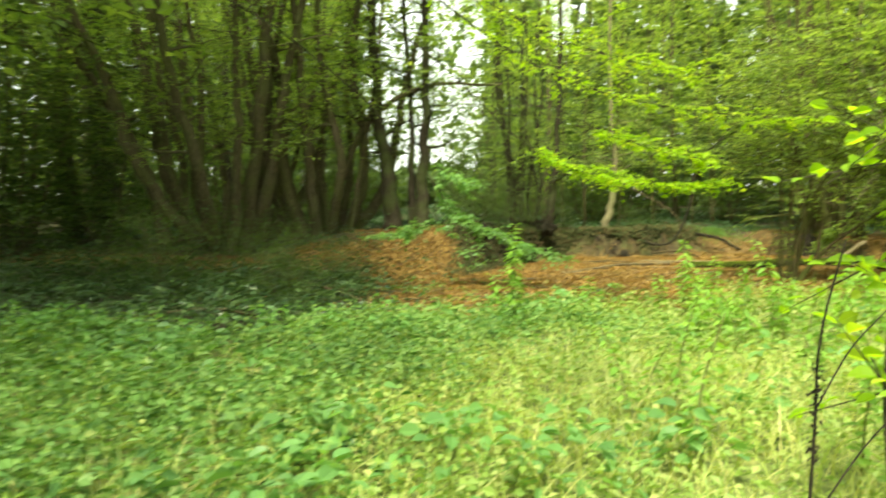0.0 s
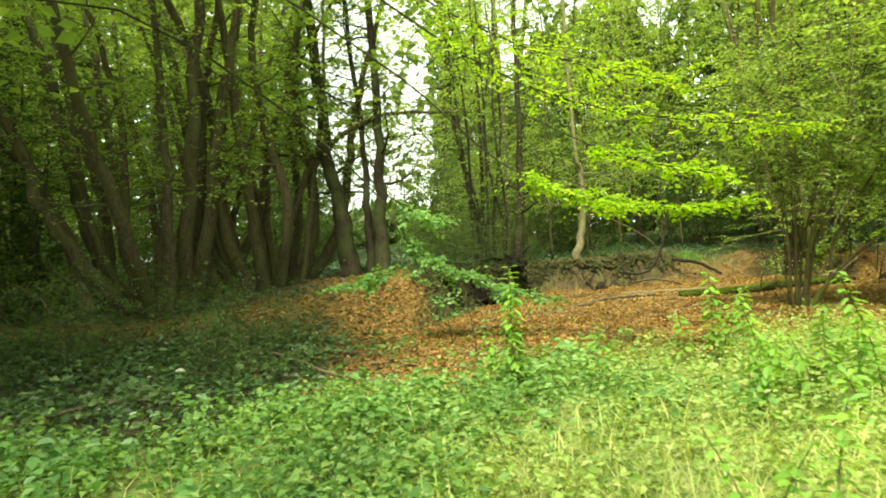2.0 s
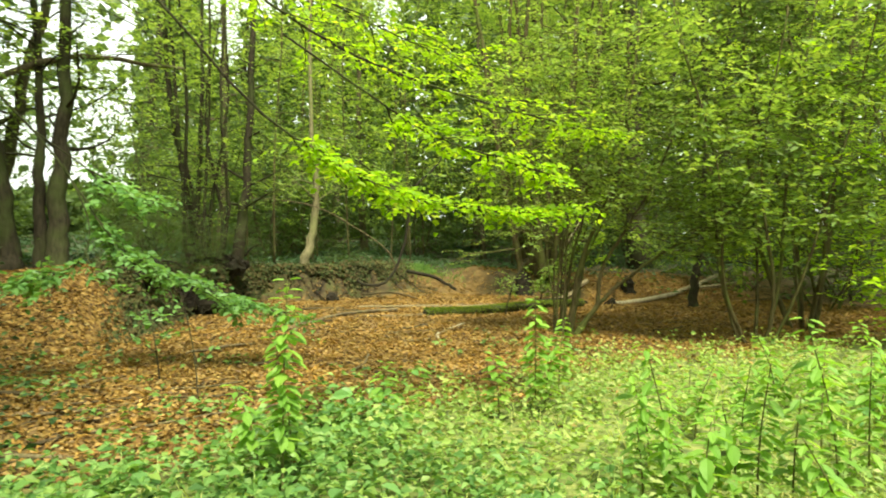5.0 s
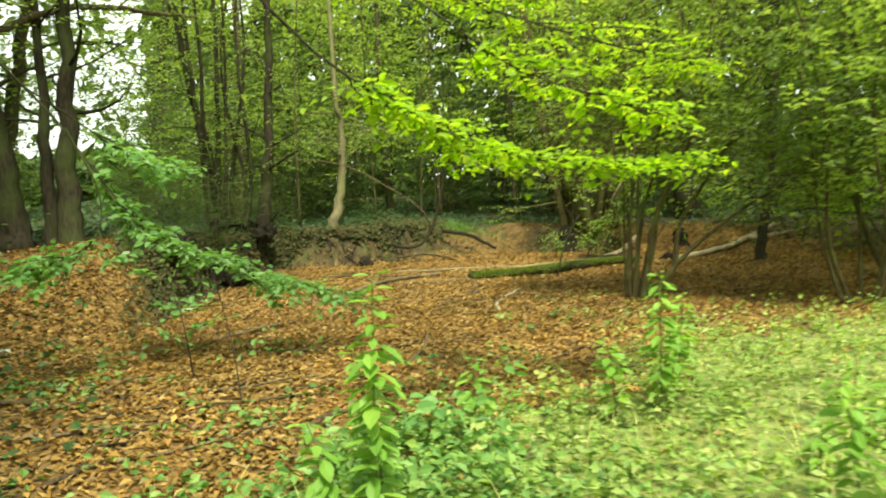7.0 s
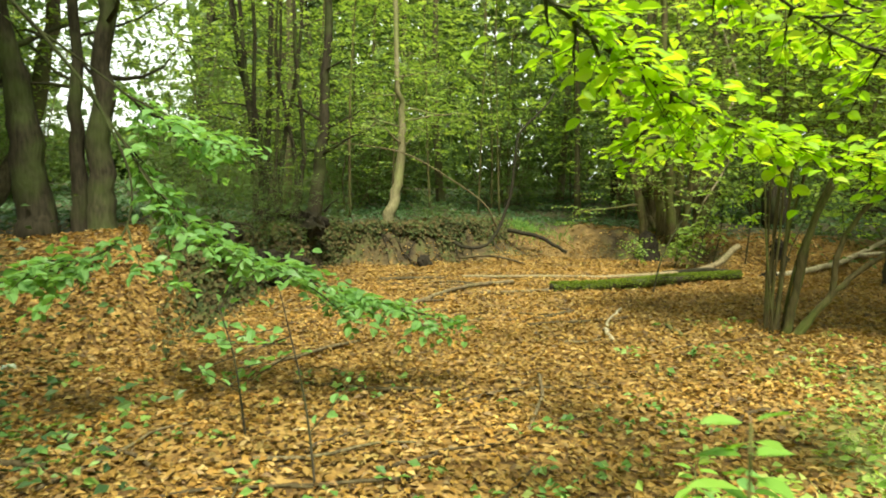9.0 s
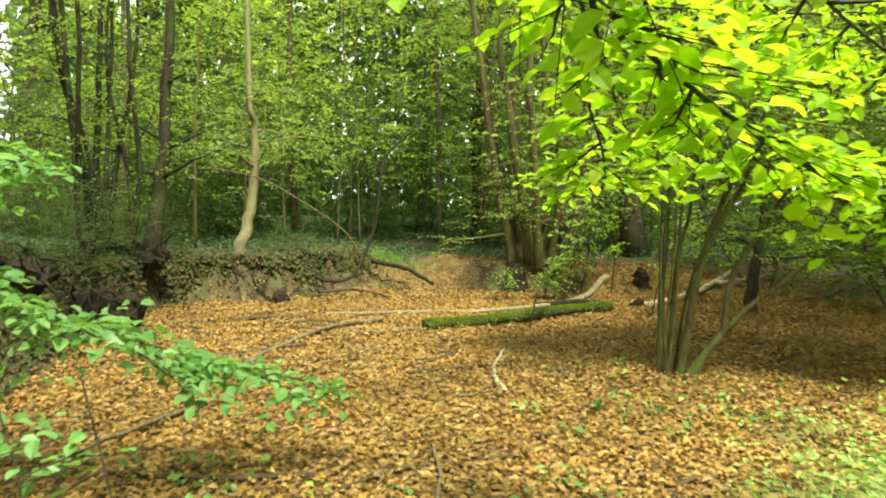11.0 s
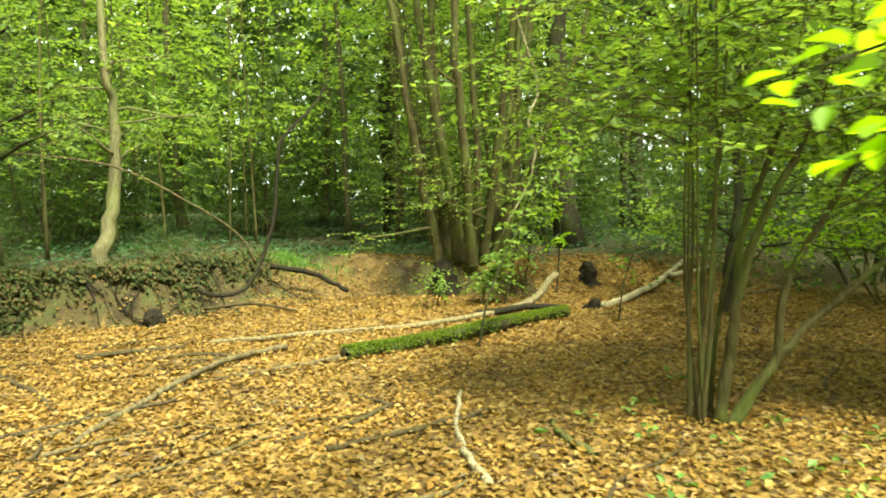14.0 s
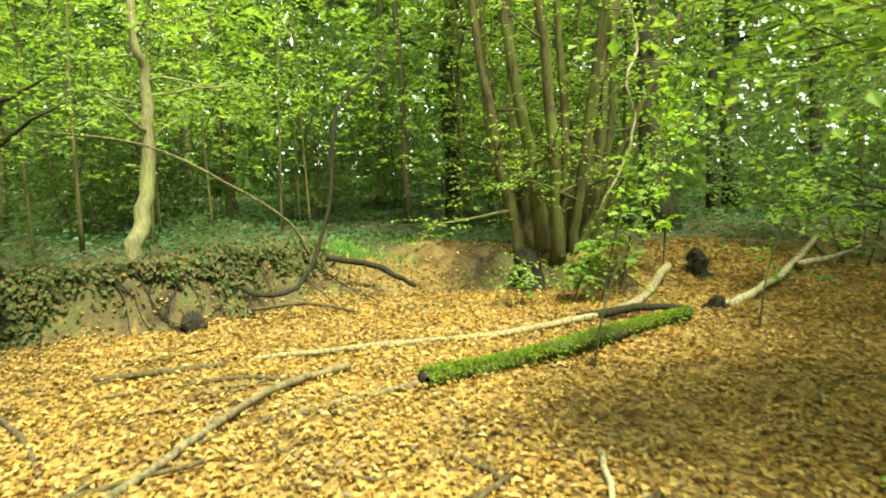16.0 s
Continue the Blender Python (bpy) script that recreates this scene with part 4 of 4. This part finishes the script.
fallen("fallen_limb", on_ground([(2.69, 15.12, 0), (3.05, 15.5, 0), (3.55, 15.9, 0.02), (4.25, 16.55, 0.03), (4.7, 16.8, 0.03), (5.15, 16.9, 0.02)], 0.03), 0.024, 0.036, DEADWOOD, "long grey limb with flaking bark", "branch", 96, 22)
fallen("pale_branch", on_ground([(9.7, 16.35, 0), (10.4, 16.45, 0.03), (11.6, 16.7, 0.08), (13.3, 17.05, 0.15)], 0.05), 0.055, 0.045, DEADWOOD_PALE, "bleached fallen branch sloping up the bank", "branch", 97)
fallen("pale_branch", on_ground([(12.1, 16.7, 0.1), (12.9, 16.5, 0.12), (13.6, 16.5, 0.1)], 0.05), 0.04, 0.02, DEADWOOD_PALE, "bleached side branch on the slope", "branch", 98)
STICKS = [
    ([(5.11, 14.19, 0.02), (4.55, 13.62, 0.0), (4.15, 13.1, 0.01), (3.98, 12.75, 0.0)], 0.018, 0.026, DEADWOOD_PALE, "crooked pale stick on the leaves"),
    ([(3.74, 13.87, 0), (4.29, 13.79, 0.01), (4.9, 13.68, 0)], 0.02, 0.024, STICK_DARK, "dark stick on the leaves"),
    ([(3.6, 14.24, 0), (4.02, 14.18, 0.01), (4.55, 14.3, 0.02)], 0.012, 0.018, STICK_DARK, "thin brown stick on the leaves"),
    ([(4.94, 13.17, 0), (4.72, 12.9, 0.01), (4.66, 12.62, 0)], 0.018, 0.022, BARK_GREEN, "mossy stick on the leaves"),
    ([(3.48, 18.18, 0), (3.9, 17.95, 0.02), (4.45, 17.8, 0)], 0.03, 0.025, STICK_DARK, "dark fallen branch below the bank"),
    ([(4.0, 17.38, 0), (4.35, 17.2, 0.02), (4.65, 16.98, 0)], 0.02, 0.018, STICK_DARK, "brown stick below the bank"),
    ([(2.35, 15.66, 0), (2.91, 15.61, 0.02), (3.5, 15.55, 0.03)], 0.018, 0.014, STICK_DARK, "brown stick among the leaves"),
    ([(2.67, 18.3, 0), (2.79, 16.84, 0.02), (2.78, 15.9, 0)], 0.025, 0.02, STICK_DARK, "dark branch among the leaves"),
    ([(0.6, 12.4, 0), (1.05, 13.0, 0.02), (1.6, 13.5, 0.03), (1.95, 13.8, 0)], 0.014, 0.02, DEADWOOD, "pale curved branch lying on the leaf slope"),
    ([(-1.6, 11.75, 0), (-0.9, 11.62, 0.02), (-0.3, 11.3, 0)], 0.025, 0.02, STICK_DARK, "dark branch on the leaf slope"),
    ([(1.1, 12.44, 0), (1.63, 12.09, 0.02), (2.0, 11.9, 0)], 0.014, 0.018, STICK_DARK, "dark stick on the leaf slope"),
    ([(1.9, 11.6, 0), (2.5, 11.75, 0.01), (3.2, 11.6, 0)], 0.012, 0.016, STICK_DARK, "thin brown stick on the leaves"),
    ([(-1.95, 12.3, 0.05), (-1.2, 11.0, 0.06), (-0.6, 9.65, 0.05), (0.2, 9.2, 0.0)], 0.022, 0.014, DEADWOOD, "long grey branch lying over the ivy"),
    ([(-3.0, 7.9, 0.1), (-2.4, 8.7, 0.1), (-1.7, 8.5, 0.08)], 0.022, 0.014, DEADWOOD, "grey branch lying in the ivy"),
    ([(3.3, 10.6, 0), (3.6, 10.75, 0.02), (4.0, 10.7, 0)], 0.012, 0.012, STICK_DARK, "thin stick at the edge of the grass"),
    ([(2.1, 10.9, 0.0), (2.55, 11.5, 0.02), (2.75, 11.9, 0.04)], 0.012, 0.014, DEADWOOD, "pale twig on the leaves"),
    ([(6.9, 20.5, 0.35), (7.4, 20.1, 0.35), (7.8, 19.7, 0.12)], 0.05, 0.035, ROOT, "gnarled root hanging from the bank"),
    ([(5.6, 20.0, 0.1), (6.1, 19.5, 0.15), (6.6, 19.2, 0)], 0.025, 0.02, STICK_DARK, "fallen branch leaning on the bank"),
    ([(12.2, 15.4, 0), (13.2, 15.2, 0.03), (14.2, 15.5, 0)], 0.04, 0.03, STICK_DARK, "dark fallen branch on the leafy slope"),
]
for k, (pts, ra, rb, mat, label) in enumerate(STICKS):
    fallen("stick", on_ground(pts, min(ra, rb)), ra, rb, mat, label, "branch", 100 + k, 14, 6, 0.08, "fallen sticks")


def small_sticks():
    """Thin dead twigs strewn over the leaf bed, thickest below the mound."""
    rng = np.random.default_rng(124)
    for k in range(78):
        if k >= 62:
            x, y = rng.uniform(-0.6, 1.3), rng.uniform(9.6, 11.2)
        elif k >= 46:
            x, y = rng.uniform(1.3, 2.8), rng.uniform(14, 16.2)
        elif k < 24:
            x, y = rng.uniform(1.0, 4.5), rng.uniform(14.5, 19)
        else:
            x, y = rng.uniform(0.5, 9.5), rng.uniform(11, 18)
        a, L = rng.uniform(-0.5, 0.9) if k % 3 else rng.uniform(0, 3.1), rng.uniform(0.3, 1.3)
        pts = [(x + L * u * math.cos(a) + 0.05 * rng.normal(), y + L * u * math.sin(a) + 0.05 * rng.normal(), 0.02 * rng.uniform()) for u in (0, 0.35, 0.7, 1)]
        fallen("stick", on_ground(pts, 0.012), rng.uniform(0.008, 0.018), 0.005, (STICK_DARK, STICK_DARK, DEADWOOD)[k % 3], "thin dead twig lying on the fallen leaves", "branch", 400 + k, 8, 5, 0.08, "fallen sticks")


small_sticks()


def bank_roots():
    """Dark roots and runners hanging down the face of the eroded bank."""
    rng = np.random.default_rng(125)
    for k in range(18):
        x = rng.uniform(1.4, 6.9)
        y = float(np.interp(x, BANK_X, BANK_Y))
        w = float(np.interp(x, BANK_X, BANK_W))
        dx = rng.uniform(-0.35, 0.35)
        pts = []
        for u in (1.1, 0.75, 0.4, 0.0, -0.35):
            px, py = x + dx * (1 - u) + 0.06 * rng.normal(), y + w * u
            pts.append((px, py, float(land(px, py)) + 0.03 + 0.05 * rng.uniform()))
        fallen("root", pts, rng.uniform(0.008, 0.022), 0.004, ROOT, "dark root hanging down the bank face", "root", 300 + k, 10, 5, 0.1, "bank roots")


bank_roots()


def dead_bow():
    """The dark bowed stem that hangs before the bank, and a pale bough behind."""
    fallen("bowed_stem", [(5.31, 19.49, 0.4), (5.43, 19.35, 0.32), (5.88, 19.3, 0.36), (6.27, 19.35, 0.92), (6.44, 19.35, 1.78), (6.53, 19.4, 2.35), (7.08, 19.54, 2.82), (7.59, 19.82, 3.3)],
           0.036, 0.014, ROOT, "dark bowed dead stem curving up from the bank", "branch", 130, 26)
    fallen("arching_bough", [(6.6, 20.4, 0.6), (6.3, 20.3, 1.05), (5.6, 20.3, 1.52), (4.69, 20.35, 2.0), (3.9, 20.5, 2.15), (3.1, 20.6, 2.2)], 0.018, 0.008, DEADWOOD, "pale leafless arching bough over the bank", "branch", 131, 20)
    fallen("hanging_vine", [(9.9, 18.1, 4.6), (10.36, 18.0, 3.3), (10.14, 18.0, 2.75), (10.3, 18.0, 2.25), (10.1, 18.0, 1.7), (9.8, 18.1, 1.2), (9.9, 18.6, 0.5)], 0.022, 0.014, DEADWOOD_PALE, "pale twisted vine hanging from the coppice", "vine", 132, 26)


dead_bow()


def root_plate(x, y, w, h, seed):
    """A torn-up tangle of dark roots and earth on the flank of the mound."""
    rng = np.random.default_rng(seed)
    at = rooted(x, y, 0.1)
    ob = thing("root_plate", at, "dark tangle of torn roots and earth on the bank", "roots", "root plates")
    n = 15
    core = np.stack([np.linspace(-w * 0.5, w * 0.5, n), 0.1 * rng.normal(size=n), h * 0.4 + 0.08 * h * rng.normal(size=n)], -1)
    part("earth", tube(core, h * 0.36 * np.sin(np.linspace(0.25, 2.9, n)), 16, rng, 0.2), ROOT, ob, "clotted dark earth")
    for k in range(24):
        p0 = np.array([rng.uniform(-0.45, 0.45) * w, -0.1, rng.uniform(0.35, 0.8) * h])
        d = np.array([0.9 * rng.normal(), -0.6, rng.uniform(-0.9, 0.7)])
        p = limb_path(rng, p0, d, rng.uniform(0.3, 0.75), 6, 0.3, -0.4)
        part("root", tube(p, np.linspace(rng.uniform(0.012, 0.03), 0.004, 7), 5, rng, 0.08), ROOT, ob)


root_plate(0.8, 16.45, 0.9, 0.5, 171)
root_plate(1.75, 17.9, 1.1, 0.75, 172)
root_plate(2.45, 19.75, 1.2, 0.6, 173)


def lip_turf():
    """Mats of short green grass on the lip above the sandy slope."""
    rng = np.random.default_rng(174)
    n = 5200
    x, y = rng.normal(7.5, 0.85, n), rng.normal(21.55, 0.33, n)
    keep = rng.uniform(0, 1, n) < np.clip(0.65 + 0.5 * wave(x * 2, y * 2), 0, 1)
    x, y = x[keep], y[keep]
    n = len(x)
    base = np.stack([x, y, land(x, y) - 0.01], -1)
    ax = np.stack([0.5 * rng.normal(size=n), -0.3 + 0.5 * rng.normal(size=n), np.full(n, 0.7)], -1)
    geo = leaves(base, ax, rng.normal(size=(n, 3)), rng.uniform(0.07, 0.16, n), False, 0.14)
    tagged(part("lip_grass", geo, HERB_COOL), "short green grass on the lip of the bank", "grass", "", "stuff")


lip_turf()


stump(9.15, 18.95, 0.2, 0.55, 141, "dark rotten stump at the head of the gully")
stump(9.65, 16.4, 0.12, 0.14, 142, "small broken stump among the leaves")
stump(4.85, 19.85, 0.13, 0.22, 143, "dark root knot at the foot of the bank")
stump(11.1, 17.6, 0.17, 0.34, 146, "dark uprooted stump on the slope")


# ---- saplings and tall plants ----
def sapling(x, y, points, r, twigs, leaf, mat, label, seed, fine=True, name="sapling", per=6):
    rng = np.random.default_rng(seed)
    at = rooted(x, y)
    ob = thing(name, at, label, "sapling")
    p = spline([at + np.array(q) for q in points], 16)
    part("stem", local(tube(p, np.linspace(r, 0.003, 16), 6, rng, 0.05), at), BARK_DARK, ob)
    o = along(p, rng.uniform(0.3, 1, twigs))
    d = rng.normal(size=(twigs, 3))
    d[:, 2] *= 0.3
    lv, tw = sprays(rng, o, d, rng.uniform(0.2, 0.5, twigs), per, leaf, fine, 0.15, 0.35, 0.7)
    tagged(part("foliage", local(lv, at), mat, ob), kind="stuff")
    tagged(part("twig_work", local(tw, at), BARK_DARK, ob), kind="stuff")


sapling(6.65, 15.6, [(0, 0, -0.05), (0.2, 0, 0.6), (0.8, 0, 1.4), (1.6, 0, 2.2), (2.4, 0.1, 2.7)], 0.014, 26, 0.085, LEAF_MID, "slender leaning sapling behind the mossy log", 151)
sapling(8.87, 15.45, [(0, 0, -0.05), (0.15, 0, 0.5), (0.5, 0, 1.1), (0.8, 0.1, 1.7)], 0.012, 16, 0.085, LEAF_MID, "thin sapling by the pale branch", 152)
sapling(8.9, 17.9, [(0, 0, -0.05), (0.1, -0.1, 0.4), (0.3, -0.2, 0.8)], 0.012, 60, 0.1, LEAF_MID, "low spreading hazel growth under the coppice", 153)
sapling(9.8, 17.9, [(0, 0, -0.05), (0.1, -0.1, 0.7), (-0.1, -0.3, 1.6)], 0.012, 34, 0.09, LEAF_MID, "hazel shoots hanging before the coppice", 154)
sapling(9.2, 17.7, [(0, 0, -0.05), (0.2, -0.1, 0.9), (0.5, -0.2, 1.9), (1.0, -0.3, 2.8)], 0.014, 44, 0.09, LEAF_MID, "leafy hazel rod leaning before the coppice", 160)
sapling(10.3, 17.6, [(0, 0, -0.05), (0.1, 0.0, 0.9), (0.0, -0.1, 1.9), (-0.3, -0.3, 2.7)], 0.014, 40, 0.09, LEAF_BRIGHT, "bright-leaved hazel rod before the coppice", 161)
sapling(8.4, 18.3, [(0, 0, -0.05), (0.0, -0.1, 0.3), (-0.2, -0.3, 0.6)], 0.01, 22, 0.08, LEAF_MID, "low green shoots at the edge of the gully", 162)
sapling(0.87, 10.62, [(0, 0, -0.05), (-0.03, 0.1, 0.4), (-0.12, 0.2, 0.9)], 0.007, 5, 0.07, LEAF_COOL, "thin sapling with few leaves", 155)
sapling(0.65, 11.37, [(0, 0, -0.05), (-0.05, 0, 0.4), (-0.12, 0.1, 0.7)], 0.008, 9, 0.085, LEAF_COOL, "thin sapling with broad leaves in the leaf bed", 156)
sapling(1.68, 3.0, [(0, 0, -0.05), (-0.05, 0.05, 0.5), (0.0, 0.1, 0.95), (0.12, 0.12, 1.35), (0.2, 0.12, 1.6)], 0.008, 34, 0.085, LEAF_BRIGHT, "bright young sapling in the grass", 157)


def nettle(x, y, h, seed, lean=(0, 0), leaf=0.11, label="tall nettle with drooping toothed leaves"):
    rng = np.random.default_rng(seed)
    at = rooted(x, y)
    ob = thing("nettle", at, label, "nettle", "nettles")
    p = spline([(0, 0, -0.03), (lean[0] * 0.25, lean[1] * 0.25, h * 0.5), (lean[0], lean[1], h)], 9)
    part("stem", tube(p, np.linspace(0.006, 0.0025, 9), 5), STALK, ob)
    n = max(int(h / 0.03), 10)
    u = np.repeat(np.linspace(0.25, 1.0, n), 2)
    a = np.repeat(np.arange(n) * 1.57 + rng.uniform(0, 6), 2) + np.tile([0, math.pi], n) + 0.3 * rng.normal(size=2 * n)
    ax = np.stack([np.cos(a), np.sin(a), rng.uniform(-0.75, 0.15, 2 * n)], -1)
    nn = np.stack([np.cos(a) * 0.5, np.sin(a) * 0.5, np.ones(2 * n)], -1) + 0.2 * rng.normal(size=(2 * n, 3))
    sz = 1.0 * leaf * rng.uniform(0.75, 1.2, 2 * n) * np.where(u > 0.8, 1.4 - u * 0.75, 1.0)
    base = along(p, u) + ax * 0.012
    tagged(part("foliage", leaves(base, ax, nn, sz, True, 0.55, 0.12), NETTLE, ob), kind="stuff")


nettle(0.93, 8.15, 1.06, 201, (0.04, 0.05), 0.1)
nettle(1.02, 8.3, 0.75, 202, (-0.08, 0.05), 0.1)
nettle(0.85, 8.25, 0.55, 203, (-0.12, 0.02), 0.1)
nettle(2.92, 8.97, 0.86, 204, (0.0, 0.0))
nettle(3.05, 9.05, 0.5, 205, (0.1, 0.0))
nettle(2.7, 9.1, 0.45, 206, (-0.05, 0.0))
nettle(3.35, 9.3, 0.62, 207, (0.05, 0.0))
nettle(1.9, 9.3, 0.4, 208, (0.05, 0.1))
nrng = np.random.default_rng(210)
for k in range(75):
    nx, ny = nrng.uniform(2.0, 5.6), nrng.uniform(6.3, 9.3)
    if ny > 8.6 or nx < 2.2 or ny < 5.6 + nx * 0.3 or nx < 0.1 + 1.1 * (ny - 5.43):
        continue
    nettle(nx, ny, nrng.uniform(0.3, 0.95) * (1 - 0.4 * float(smooth((ny - 6.8) / 1.2))), 220 + k, (nrng.uniform(-0.3, 0.2), nrng.uniform(-0.15, 0.15)), nrng.uniform(0.07, 0.11))
for k in range(12):
    nettle(nrng.uniform(1.0, 3.2), nrng.uniform(3.6, 6.4), nrng.uniform(0.4, 0.75), 260 + k, (nrng.uniform(-0.2, 0.2), nrng.uniform(-0.1, 0.1)), 0.075)


def seed_stalk(x, y, points, seed):
    """A dead dock stalk with dark seed clusters."""
    rng = np.random.default_rng(seed)
    at = rooted(x, y)
    ob = thing("dock_stalk", at, "dead dark dock stalk with dry seed clusters", "plant")
    p = spline(points, 18)
    part("stem", tube(p, np.linspace(0.005, 0.002, 18), 5), ROOT, ob)
    for u in (0.46, 0.53, 0.58, 0.66):
        o = along(p, np.array([u]))[0]
        k = 18
        b = o + rng.normal(size=(k, 3)) * np.array([0.005, 0.005, 0.014])
        tagged(part("seed_cluster", leaves(b, rng.normal(size=(k, 3)), rng.normal(size=(k, 3)), 0.012, False, 0.8), ROOT, ob), kind="stuff")
    for u, dx, dz in ((0.55, 0.16, 0.2), (0.35, 0.28, 0.3)):
        o = along(p, np.array([u]))[0]
        part("side_stem", tube(spline([o, o + np.array([dx * 0.5, 0.02, dz * 0.6]), o + np.array([dx, 0.03, dz])], 8), np.linspace(0.003, 0.0015, 8), 4), ROOT, ob)


seed_stalk(1.03, 2.36, [(0, 0, -0.03), (0.02, 0, 0.4), (0.05, 0.02, 0.75), (0.06, 0.02, 0.95), (0.12, 0.04, 1.15)], 181)
